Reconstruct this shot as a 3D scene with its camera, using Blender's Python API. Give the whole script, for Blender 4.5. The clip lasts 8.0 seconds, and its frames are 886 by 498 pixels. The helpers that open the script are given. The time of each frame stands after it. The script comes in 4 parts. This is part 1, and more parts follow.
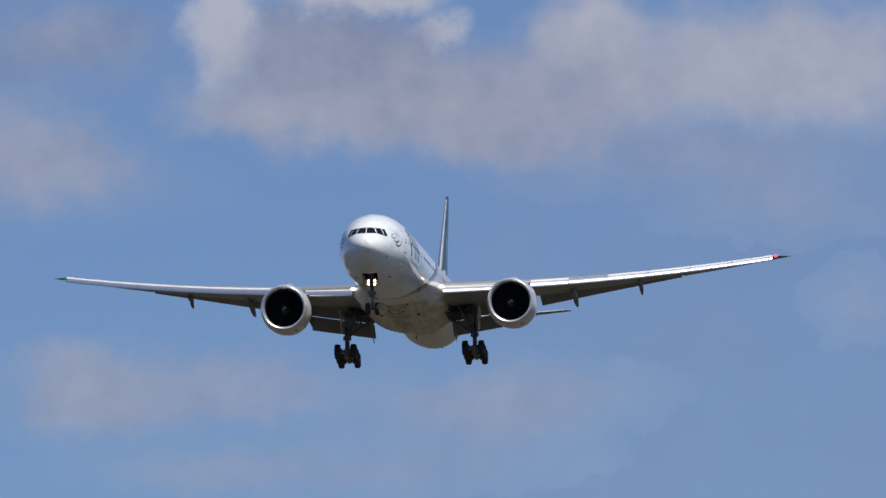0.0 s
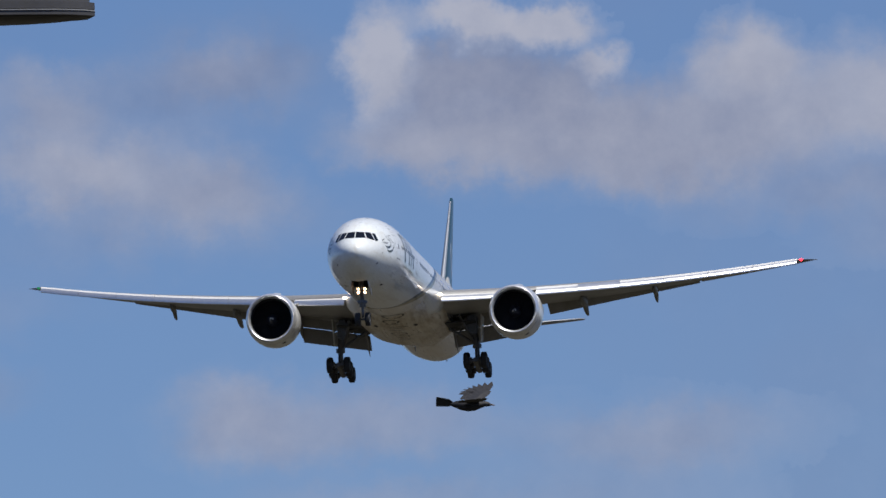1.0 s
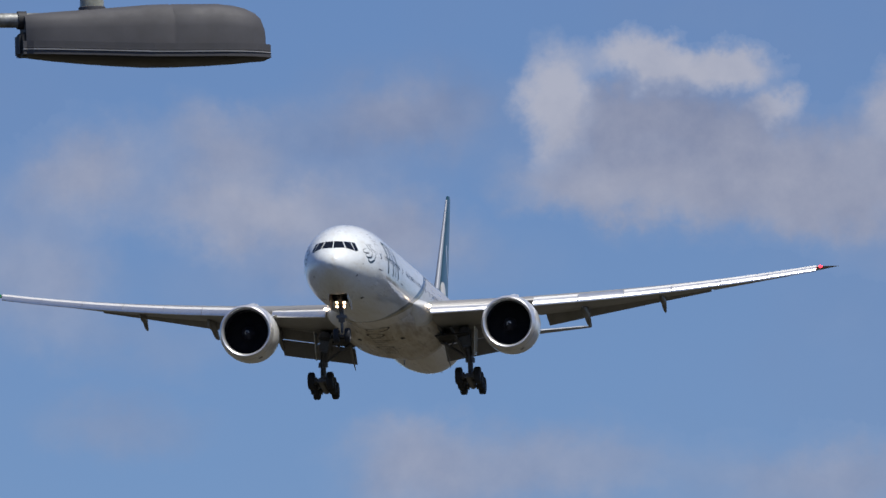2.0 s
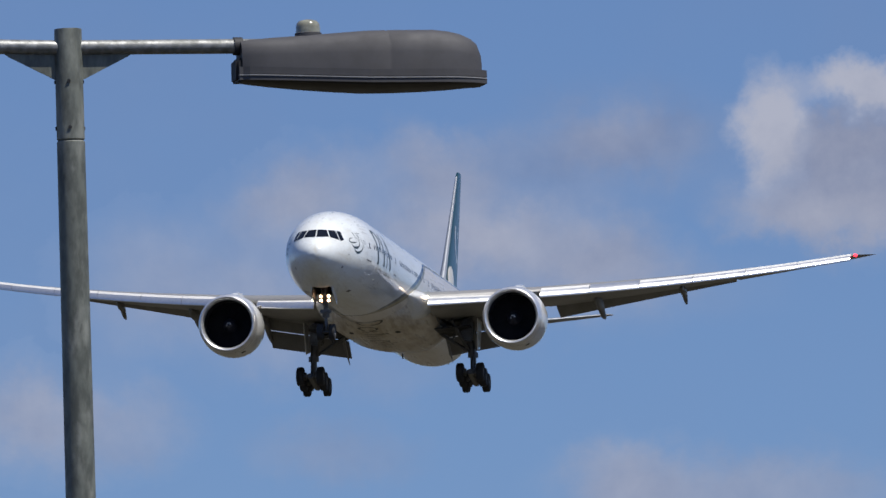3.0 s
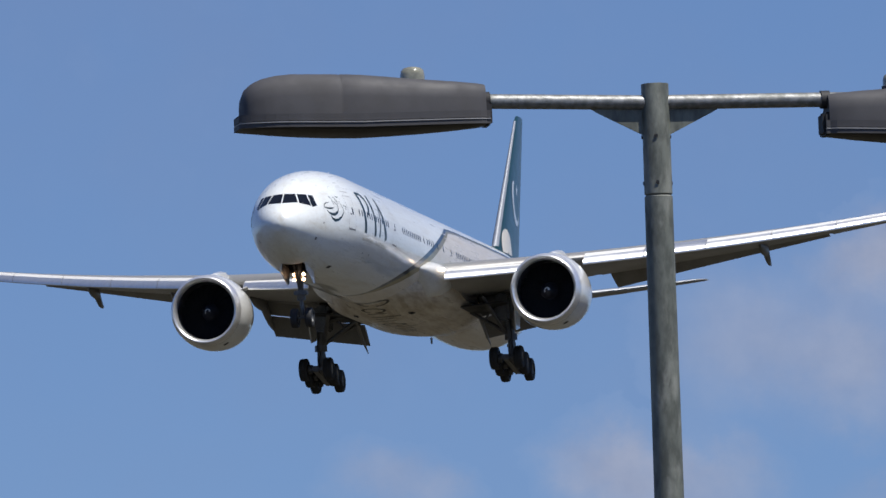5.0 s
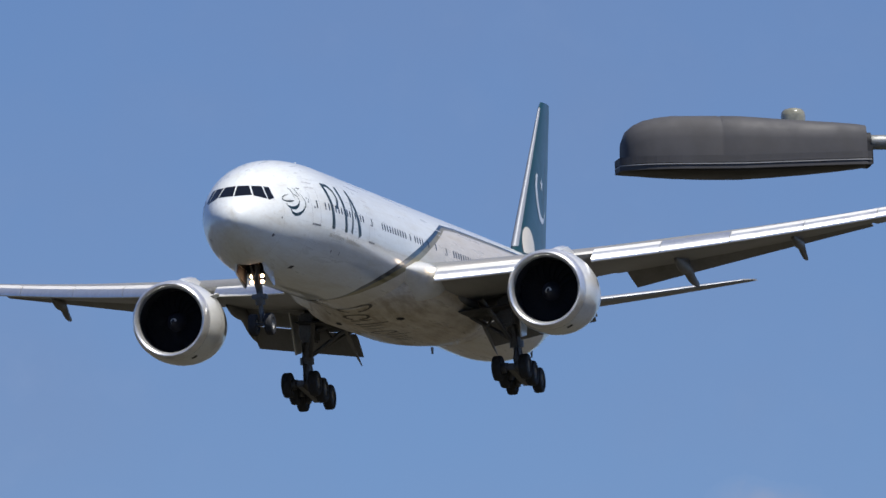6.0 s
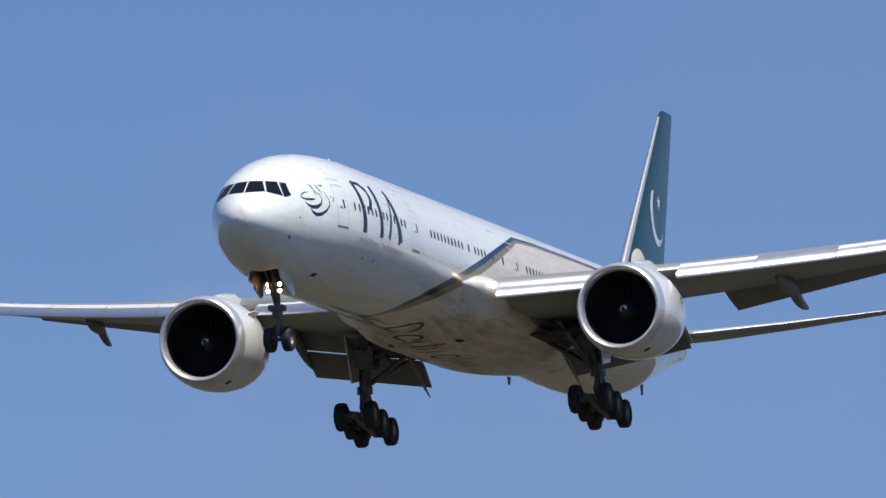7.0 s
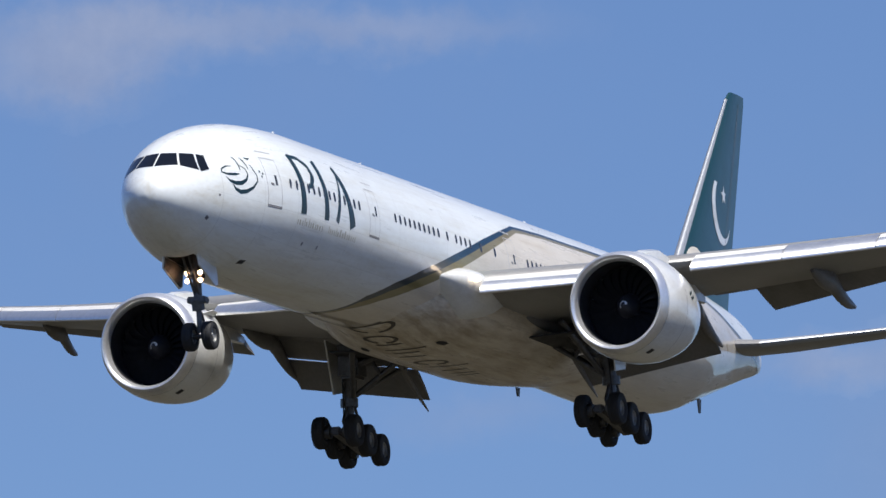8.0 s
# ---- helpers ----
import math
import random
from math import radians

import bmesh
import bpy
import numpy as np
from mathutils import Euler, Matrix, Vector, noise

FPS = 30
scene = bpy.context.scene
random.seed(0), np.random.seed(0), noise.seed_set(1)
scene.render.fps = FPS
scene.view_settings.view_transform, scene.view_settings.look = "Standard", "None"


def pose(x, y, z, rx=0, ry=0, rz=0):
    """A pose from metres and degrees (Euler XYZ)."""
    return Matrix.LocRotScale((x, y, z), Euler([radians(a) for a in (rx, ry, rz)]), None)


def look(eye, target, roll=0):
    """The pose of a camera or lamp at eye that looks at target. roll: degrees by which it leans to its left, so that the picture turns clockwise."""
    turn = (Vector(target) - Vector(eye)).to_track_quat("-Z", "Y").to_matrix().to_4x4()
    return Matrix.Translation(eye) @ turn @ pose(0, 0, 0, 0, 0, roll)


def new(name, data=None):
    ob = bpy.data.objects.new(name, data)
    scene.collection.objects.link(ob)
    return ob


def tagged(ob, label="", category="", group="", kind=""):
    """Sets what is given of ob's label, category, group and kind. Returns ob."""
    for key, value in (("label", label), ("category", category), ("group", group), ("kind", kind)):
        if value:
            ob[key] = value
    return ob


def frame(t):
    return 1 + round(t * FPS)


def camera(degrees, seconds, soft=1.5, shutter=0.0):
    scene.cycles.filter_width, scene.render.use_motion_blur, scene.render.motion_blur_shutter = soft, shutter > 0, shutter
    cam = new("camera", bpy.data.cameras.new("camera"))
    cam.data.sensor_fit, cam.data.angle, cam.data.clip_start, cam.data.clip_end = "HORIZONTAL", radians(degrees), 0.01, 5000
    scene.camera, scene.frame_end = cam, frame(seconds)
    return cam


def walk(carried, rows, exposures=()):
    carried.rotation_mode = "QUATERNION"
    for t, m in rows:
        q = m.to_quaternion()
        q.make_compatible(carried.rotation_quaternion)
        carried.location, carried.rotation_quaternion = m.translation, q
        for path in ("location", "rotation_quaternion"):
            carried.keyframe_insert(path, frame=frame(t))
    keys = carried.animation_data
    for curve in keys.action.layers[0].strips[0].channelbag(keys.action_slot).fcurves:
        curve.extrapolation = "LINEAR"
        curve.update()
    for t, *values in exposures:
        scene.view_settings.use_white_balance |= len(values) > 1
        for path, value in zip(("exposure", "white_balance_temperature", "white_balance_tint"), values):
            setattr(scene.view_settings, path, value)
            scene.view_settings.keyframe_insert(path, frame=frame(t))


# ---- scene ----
# ---------- camera ----------
cam = camera(4.482, 8.0, soft=1.5)
# seconds, pitch, roll, pan in degrees; the camera stands at eye height and turns
CAM_ROWS = [
    (0, 94.5526, -1.4613, -4.1381),
    (0.5, 94.6284, -1.4473, -3.7405),
    (1, 94.7402, -1.4564, -3.3392),
    (1.5, 94.8423, -1.3669, -2.9132),
    (1.7, 94.9040, -1.3367, -2.7324),
    (2, 94.9740, -1.2980, -2.4519),
    (2.5, 95.0489, -1.2464, -1.9475),
    (2.8, 95.0940, -1.2166, -1.6053),
    (3, 95.1286, -1.1959, -1.3575),
    (3.5, 95.2227, -1.1433, -0.6739),
    (4, 95.2637, -1.2188, 0.0000),
    (4.5, 95.3377, -1.2744, 0.6694),
    (5, 95.4686, -1.3604, 1.6251),
    (5.2, 95.5253, -1.3884, 2.0204),
    (5.5, 95.6025, -1.4247, 2.5878),
    (6, 95.7289, -1.4634, 3.5589),
    (6.3, 95.8290, -1.4645, 4.2854),
    (6.5, 95.9104, -1.4543, 4.8530),
    (7, 96.0727, -1.3935, 6.3907),
    (7.5, 96.1975, -1.3550, 7.8933),
    (8, 96.3699, -1.3234, 9.5840),
]


def camera_turn(pitch, roll, pan):
    return pose(0, 0, 1.7, 0, 0, pan) @ pose(0, 0, 0, pitch) @ pose(0, 0, 0, 0, 0, roll)


walk(cam, [(t, camera_turn(p, r, a)) for t, p, r, a in CAM_ROWS],
     exposures=[(0.0, -0.05), (3.0, -0.01), (5.0, 0.06), (7.0, 0.13), (8.0, 0.22)])

# ---------- sun and sky ----------
SUN_ELEVATION, SUN_AZIMUTH = 65.0, 127.0   # azimuth clockwise from +Y
sun_dir = Vector((math.sin(radians(SUN_AZIMUTH)) * math.cos(radians(SUN_ELEVATION)),
                  math.cos(radians(SUN_AZIMUTH)) * math.cos(radians(SUN_ELEVATION)),
                  math.sin(radians(SUN_ELEVATION))))
sun = new("sun", bpy.data.lights.new("sun", "SUN"))
sun.data.energy, sun.data.angle, sun.data.color = 4.6, radians(0.53), (1.0, 0.96, 0.9)
sun.matrix_world = look(sun_dir * 100, (0, 0, 0))

# cloud banks: azimuth to the left of +Y, elevation, half width, half height (degrees), density, brightness
CUMULUS = [
    (-3.03, 5.67, 0.18, 0.25, 0.92, 1),
    (-3.51, 5.87, 0.30, 0.13, 0.92, 1),
    (-3.89, 5.90, 0.29, 0.12, 0.92, 1),
    (-4.16, 5.69, 0.14, 0.10, 0.85, 0.95),
    (-3.68, 5.57, 0.47, 0.21, 0.95, 0.12),
    (-3.37, 5.54, 0.26, 0.17, 0.9, 0.3),
    (-4.03, 5.46, 0.43, 0.17, 0.9, 0.25),
    (-3.25, 5.31, 0.43, 0.17, 0.8, 0.5),
    (-3.94, 5.29, 0.71, 0.19, 0.88, 0.38),
    (-4.65, 5.29, 0.60, 0.27, 0.88, 0.42),
    (-4.92, 5.64, 0.26, 0.20, 0.88, 0.8),
]
HIGH_BANK = [
    (-5.50, 5.43, 0.74, 0.30, 0.85, 0.7),
    (-6.16, 5.44, 0.51, 0.34, 0.85, 0.75),
    (-4.79, 5.60, 0.23, 0.17, 0.7, 0.65),
    (-4.34, 5.14, 1.00, 0.14, 0.6, 0.42),
    (-5.49, 4.95, 0.86, 0.16, 0.5, 0.35),
    (-5.88, 4.71, 0.54, 0.16, 0.35, 0.4),
    (-3.57, 5.24, 0.63, 0.14, 0.7, 0.5),
    (-2.19, 5.03, 0.47, 0.23, 0.62, 0.5),
    (-2.20, 5.60, 0.71, 0.31, 0.4, 0.12),
]
LOW_WISPS = [
    (-2.25, 3.89, 0.31, 0.27, 0.5, 0.5),
    (-2.82, 3.84, 0.69, 0.17, 0.36, 0.38),
    (-4.17, 3.81, 0.86, 0.17, 0.3, 0.38),
    (-2.95, 3.47, 0.66, 0.14, 0.42, 0.45),
    (-3.87, 3.53, 0.86, 0.14, 0.3, 0.4),
    (-6.21, 4.20, 0.23, 0.17, 0.3, 0.5),
]
WEST_BANK = [
    (-0.69, 5.38, 0.37, 0.26, 0.7, 0.6),
    (-1.36, 5.48, 0.37, 0.23, 0.6, 0.45),
    (-1.41, 5.17, 0.49, 0.19, 0.76, 0.65),
    (-1.98, 5.04, 0.57, 0.21, 0.6, 0.45),
    (-2.22, 5.61, 0.46, 0.19, 0.5, 0.2),
    (-2.47, 3.88, 0.54, 0.24, 0.52, 0.5),
    (-3.18, 3.90, 0.49, 0.17, 0.45, 0.45),
    (-4.47, 3.78, 0.57, 0.17, 0.45, 0.45),
    (-0.81, 4.12, 0.46, 0.17, 0.4, 0.3),
]
MID_BANK = [
    (-1.40, 5.53, 0.34, 0.21, 0.44, 0.6),
    (-1.68, 5.27, 0.54, 0.19, 0.54, 0.62),
    (-0.59, 5.43, 0.34, 0.19, 0.34, 0.42),
    (-2.17, 5.66, 0.43, 0.21, 0.24, 0.35),
    (-1.87, 4.86, 0.97, 0.21, 0.34, 0.42),
    (0.58, 4.37, 0.46, 0.17, 0.44, 0.6),
    (0.30, 4.13, 0.34, 0.14, 0.34, 0.5),
    (-0.86, 4.54, 0.71, 0.16, 0.24, 0.35),
    (-2.42, 4.02, 0.43, 0.14, 0.34, 0.5),
    (1.67, 4.25, 0.17, 0.14, 0.34, 0.5),
]
LATE_WISPS = [
    (-0.07, 4.97, 0.60, 0.34, 0.5, 0.55),
    (-0.50, 4.82, 0.29, 0.33, 0.5, 0.6),
    (0.75, 4.33, 0.36, 0.24, 0.52, 0.6),
    (1.95, 4.33, 0.30, 0.17, 0.42, 0.5),
    (0.29, 4.27, 0.31, 0.17, 0.35, 0.5),
]
LAST_WISPS = [
    (6.94, 5.85, 0.40, 0.20, 0.35, 0.45),
    (11.24, 7.49, 0.86, 0.21, 0.55, 0.5),
    (9.94, 7.52, 0.86, 0.14, 0.38, 0.5),
    (11.53, 7.30, 0.57, 0.16, 0.32, 0.45),
    (7.60, 5.75, 0.40, 0.13, 0.35, 0.45),
    (9.41, 5.51, 0.51, 0.16, 0.2, 0.4),
]


class Nodes:
    """Short ways to write node graphs."""

    def __init__(self, tree):
        self.tree = tree
        tree.nodes.clear()

    def add(self, kind, values=(), **settings):
        node = self.tree.nodes.new(kind)
        for key, value in settings.items():
            setattr(node, key, value)
        for key, value in dict(values).items():
            self.put(node.inputs[key], value)
        return node

    def put(self, socket, value):
        if isinstance(value, bpy.types.NodeSocket):
            self.tree.links.new(value, socket)
        else:
            socket.default_value = value

    def math(self, op, a, b=0.0, c=0.0, clamp=False):
        return self.add("ShaderNodeMath", {0: a, 1: b, 2: c}, operation=op, use_clamp=clamp).outputs[0]

    def vec(self, op, a, b=(0, 0, 0)):
        node = self.add("ShaderNodeVectorMath", {0: a, 1: b}, operation=op)
        return node.outputs["Value"] if op in ("LENGTH", "DOT_PRODUCT") else node.outputs[0]

    def step(self, x, lo, hi, a=0.0, b=1.0):
        return self.add("ShaderNodeMapRange", {0: x, 1: lo, 2: hi, 3: a, 4: b}, interpolation_type="SMOOTHSTEP").outputs[0]

    def mix(self, fac, a, b, blend="MIX"):
        node = self.add("ShaderNodeMix", data_type="RGBA", blend_type=blend)
        self.put(node.inputs[0], fac), self.put(node.inputs[6], a), self.put(node.inputs[7], b)
        return node.outputs[2]

    def noise(self, vector, scale, detail=4.0, rough=0.55):
        node = self.add("ShaderNodeTexNoise", {"Vector": vector, "Scale": scale, "Detail": detail, "Roughness": rough})
        return node.outputs["Fac"], node.outputs["Color"]


def build_world():
    world = bpy.data.worlds.new("sky")
    scene.world = world
    world.use_nodes = True
    n = Nodes(world.node_tree)
    way = n.add("ShaderNodeTexCoord").outputs["Generated"]
    xyz = n.add("ShaderNodeSeparateXYZ", {0: way}).outputs
    az = n.math("DEGREES", n.math("ARCTAN2", n.math("MULTIPLY", xyz[0], -1.0), xyz[1]))
    el = n.math("DEGREES", n.math("ARCSINE", xyz[2]))
    uv = n.add("ShaderNodeCombineXYZ", {0: az, 1: el}).outputs[0]
    # ragged outlines
    _, c1 = n.noise(uv, 1.1, 6.0, 0.62)
    _, c2 = n.noise(uv, 5.0, 4.0, 0.6)
    w1 = n.vec("MULTIPLY", n.vec("SUBTRACT", c1, (0.5, 0.5, 0.5)), (0.5, 0.5, 0))
    w2 = n.vec("MULTIPLY", n.vec("SUBTRACT", c2, (0.5, 0.5, 0.5)), (0.24, 0.24, 0))
    p = n.vec("ADD", uv, n.vec("ADD", w1, w2))
    clear, light, weight = 1.0, 0.0, 0.001
    for a, e, ra, re, density, bright in CUMULUS + HIGH_BANK + LOW_WISPS + WEST_BANK + MID_BANK + LATE_WISPS + LAST_WISPS:
        d = n.vec("LENGTH", n.vec("MULTIPLY", n.vec("SUBTRACT", p, (a, e, 0)), (1 / ra, 1 / re, 0)))
        hard = 0.45 if bright == 1 else 0.35 if density > 0.7 else 0.0
        m = n.step(d, 1.45, hard, 0.0, density)
        clear = n.math("MULTIPLY", clear, n.math("SUBTRACT", 1.0, m))
        light = n.math("MULTIPLY_ADD", m, bright, light)
        weight = n.math("ADD", weight, m)
    # thin broken cloud over the rest of the sky
    wide, _ = n.noise(uv, 0.16, 5.0, 0.6)
    thin = n.step(wide, 0.42, 0.75, 0.0, 0.35)
    cover = n.math("SUBTRACT", 1.0, n.math("MULTIPLY", clear, n.math("SUBTRACT", 1.0, thin)))
    fine, _ = n.noise(uv, 3.0, 5.0, 0.6)
    glow = n.math("DIVIDE", light, weight)
    glow = n.math("MULTIPLY_ADD", n.math("SUBTRACT", fine, 0.5), 0.9, glow, clamp=True)
    cloud = n.mix(glow, (2.5, 2.95, 4.5, 1), (5.2, 5.4, 6.5, 1))
    high = n.vec("NORMALIZE", n.vec("ADD", way, (0, 0, 0.06)))
    sky = n.add("ShaderNodeTexSky", {"Vector": high}, sky_type="NISHITA", sun_disc=False, sun_elevation=radians(SUN_ELEVATION),
                sun_rotation=radians(SUN_AZIMUTH), air_density=1.0, dust_density=0.1, ozone_density=2.0).outputs[0]
    sky = n.mix(1.0, sky, (0.61, 0.725, 1.005, 1), "MULTIPLY")
    colour = n.mix(cover, sky, cloud)
    back = n.add("ShaderNodeBackground", {0: colour, 1: 0.085})
    n.tree.links.new(back.outputs[0], n.add("ShaderNodeOutputWorld").inputs[0])


build_world()


# ---------- materials ----------
def shader(name, colour=(0.5, 0.5, 0.5), rough=0.5, metal=0.0, grain=0.12, scale=8.0, bump=0.0, coat=0.0, dirt=None, dirt_scale=1.0,
           stretch=(1, 1, 1), dirt_amount=0.35):
    """A surface with grain and stains at two scales."""
    m = bpy.data.materials.new(name)
    m.use_nodes = True
    n = Nodes(m.node_tree)
    at = n.vec("MULTIPLY", n.add("ShaderNodeTexCoord").outputs["Object"], stretch)
    small, _ = n.noise(at, scale, 4.0)
    large, _ = n.noise(at, dirt_scale, 5.0, 0.65)
    base = n.mix(n.step(small, 0.3, 0.7), tuple(c * (1 - grain) for c in colour) + (1,), tuple(min(1, c * (1 + grain)) for c in colour) + (1,))
    if dirt:
        base = n.mix(n.step(large, 0.45, 0.75, 0.0, dirt_amount), base, (*dirt, 1))
    b = n.add("ShaderNodeBsdfPrincipled", {"Base Color": base, "Metallic": metal, "Coat Weight": coat, "Coat Roughness": 0.08,
                                           "Roughness": n.step(large, 0.3, 0.8, rough * 0.85, min(1.0, rough * 1.2))})
    if bump:
        n.put(b.inputs["Normal"], n.add("ShaderNodeBump", {"Height": small, "Strength": bump, "Distance": 0.01}).outputs[0])
    n.tree.links.new(b.outputs[0], n.add("ShaderNodeOutputMaterial").inputs[0])
    return m


def glow(name, colour, strength):
    m = bpy.data.materials.new(name)
    m.use_nodes = True
    n = Nodes(m.node_tree)
    e = n.add("ShaderNodeEmission", {0: (*colour, 1), 1: strength})
    n.tree.links.new(e.outputs[0], n.add("ShaderNodeOutputMaterial").inputs[0])
    return m


GREEN, GOLD, WHITE, CREAM = (0.008, 0.032, 0.05), (0.25, 0.205, 0.075), (0.86, 0.895, 0.885), (0.76, 0.70, 0.585)


def fuselage_paint(name, grime):
    """White forward, a green and gold band that sweeps up from the belly, cream-white aft."""
    m = bpy.data.materials.new(name)
    m.use_nodes = True
    n = Nodes(m.node_tree)
    at = n.add("ShaderNodeTexCoord").outputs["Object"]
    x, y, z = n.add("ShaderNodeSeparateXYZ", {0: at}).outputs[:3]
    s = n.math("MULTIPLY", x, -1.0)
    angle = n.math("DEGREES", n.math("ARCTAN2", z, n.math("ABSOLUTE", y)))

    # height angle of the band's upper edge, rising in straight runs from the keel to the crown
    top = -92.0
    runs = ((18.3, 19.5, 32.0), (19.5, 21.0, 11.0), (21.0, 23.1, 7.2), (23.1, 26.0, 5.9), (26.0, 29.5, 5.4), (29.5, 34.8, 4.9), (34.8, 38.4, 1.0), (38.4, 46.0, 0.2))
    for start, end, slope in runs:
        top = n.math("MULTIPLY_ADD", n.math("SUBTRACT", n.math("MINIMUM", n.math("MAXIMUM", s, start), end), start), slope, top)
    wide = n.math("MULTIPLY_ADD", n.math("MAXIMUM", n.math("SUBTRACT", 36.0, s), 0.0), 0.75, 6.0)
    below = n.math("SUBTRACT", top, angle)
    green, gold, aft = (n.step(n.math("SUBTRACT", below, d), -0.4, 0.4) for d in (0.0, n.math("MULTIPLY", wide, 0.45), wide))
    fine, _ = n.noise(n.vec("MULTIPLY", at, (0.5, 1, 1)), 6.0, 4.0)
    streak, _ = n.noise(n.vec("MULTIPLY", at, (0.12, 1.2, 1.2)), 1.6, 5.0, 0.65)
    base = n.mix(green, (*WHITE, 1), (*GREEN, 1))
    base = n.mix(gold, base, (*GOLD, 1))
    base = n.mix(aft, base, (*CREAM, 1))
    base = n.mix(n.step(streak, 0.46, 0.85, 0.0, 0.75), base, (0.74, 0.68, 0.58, 1), "MULTIPLY")
    base = n.mix(n.step(fine, 0.3, 0.7, 0.0, 0.5), base, (0.93, 0.93, 0.93, 1), "MULTIPLY")
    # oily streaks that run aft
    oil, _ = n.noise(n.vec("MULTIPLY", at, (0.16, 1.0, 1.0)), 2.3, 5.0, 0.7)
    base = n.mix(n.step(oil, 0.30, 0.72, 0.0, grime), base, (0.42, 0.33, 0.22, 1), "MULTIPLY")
    # skin joints
    ring = n.math("ABSOLUTE", n.math("SUBTRACT", n.math("FRACT", n.math("DIVIDE", s, 2.67)), 0.5))
    lap = n.math("ABSOLUTE", n.math("SUBTRACT", n.math("FRACT", n.math("DIVIDE", angle, 24.0)), 0.5))
    joint = n.math("MAXIMUM", n.step(ring, 0.008, 0.003), n.step(lap, 0.012, 0.004))
    joint = n.math("MULTIPLY", joint, n.step(s, 2.8, 3.2))
    base = n.mix(n.math("MULTIPLY", joint, 0.35), base, (0.6, 0.6, 0.6, 1), "MULTIPLY")
    wave, _ = n.noise(n.vec("MULTIPLY", at, (1.1, 0.7, 0.7)), 0.9, 2.0)
    bump = n.add("ShaderNodeBump", {"Height": wave, "Strength": 0.18, "Distance": 0.03}).outputs[0]
    b = n.add("ShaderNodeBsdfPrincipled", {"Base Color": base, "Roughness": n.step(streak, 0.3, 0.8, 0.26, 0.45), "Coat Weight": 0.9 - 1.1 * grime, "Specular IOR Level": 0.2,
                                           "Coat Roughness": 0.04, "Normal": bump})
    n.tree.links.new(b.outputs[0], n.add("ShaderNodeOutputMaterial").inputs[0])
    return m


M_FUSELAGE = fuselage_paint("fuselage_paint", 0.16)
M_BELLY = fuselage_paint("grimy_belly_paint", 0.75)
M_CREAM = shader("cream_paint", CREAM, 0.35, coat=0.3, dirt=(0.35, 0.30, 0.22), dirt_scale=0.5, grain=0.04, stretch=(0.3, 1, 1), dirt_amount=0.4)
M_WHITE = shader("white_paint", (0.77, 0.775, 0.75), 0.33, coat=0.8, dirt=(0.40, 0.35, 0.27), dirt_scale=0.6, grain=0.04, stretch=(0.4, 1, 1), dirt_amount=0.5)
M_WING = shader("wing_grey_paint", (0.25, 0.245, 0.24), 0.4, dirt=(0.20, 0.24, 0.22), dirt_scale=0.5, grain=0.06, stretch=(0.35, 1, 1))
M_FLAP = shader("flap_grey_paint", (0.16, 0.155, 0.15), 0.45, dirt=(0.11, 0.105, 0.095), dirt_scale=0.8, grain=0.08, stretch=(0.35, 1, 1), dirt_amount=0.5)
M_METAL = shader("bare_aluminium", (0.86, 0.86, 0.86), 0.36, 0.75, grain=0.05, scale=12, dirt=(0.5, 0.5, 0.5), dirt_scale=1.5)
M_SLAT = shader("slat_metal", (0.86, 0.86, 0.85), 0.33, 0.85, grain=0.04, scale=6, dirt=(0.6, 0.6, 0.6), dirt_scale=0.8)
M_SLATTOP = shader("slat_pale_paint", (0.80, 0.785, 0.74), 0.38, 0.1, grain=0.05, scale=5, dirt=(0.55, 0.53, 0.48), dirt_scale=0.9, dirt_amount=0.5, stretch=(2.0, 0.25, 2.0))
M_EDGE = shader("edge_metal", (0.34, 0.36, 0.39), 0.45, 0.3, grain=0.06, scale=6, dirt=(0.25, 0.25, 0.26), dirt_scale=1.0)
M_SEAM = shader("pale_seam", (0.42, 0.42, 0.43), 0.6, grain=0.05)
M_ARM = shader("bracket_steel", (0.24, 0.245, 0.24), 0.55, 0.6, grain=0.3, scale=40, bump=0.15, dirt=(0.16, 0.165, 0.15), dirt_scale=22, dirt_amount=0.7)
# steel darkened in colour to stand for the wing's shadow on the gear
M_STEEL = shader("shade_dark_steel", (0.12, 0.12, 0.12), 0.45, 0.5, grain=0.2, scale=10, dirt=(0.05, 0.045, 0.04), dirt_scale=3)
M_TYRE = shader("tyre_rubber", (0.02, 0.02, 0.021), 0.8, grain=0.3, scale=20, bump=0.3)
M_HUB = shader("wheel_hub", (0.30, 0.30, 0.29), 0.5, 0.3, grain=0.2, dirt=(0.04, 0.04, 0.04), dirt_scale=4, dirt_amount=0.7)
# near black for small dark parts and for shade painted into openings
M_DARK = shader("near_black_parts_and_shade", (0.02, 0.02, 0.022), 0.7, grain=0.3, scale=6)
# duct and fan are near black: the inlet's shade is put in the colour
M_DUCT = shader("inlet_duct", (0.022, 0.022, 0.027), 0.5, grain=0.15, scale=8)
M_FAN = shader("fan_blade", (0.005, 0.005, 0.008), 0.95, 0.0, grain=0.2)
M_LETTER = shader("dark_green_marking", (0.009, 0.030, 0.038), 0.4, grain=0.1)
M_GOLDTEXT = shader("pale_gold_marking", (0.40, 0.39, 0.33), 0.4, grain=0.1)
M_BELLYMARK = shader("faded_belly_marking", (0.06, 0.05, 0.038), 0.5, grain=0.25, scale=2.0)
M_LINER = shader("door_liner", (0.06, 0.055, 0.05), 0.6, grain=0.25, scale=9)
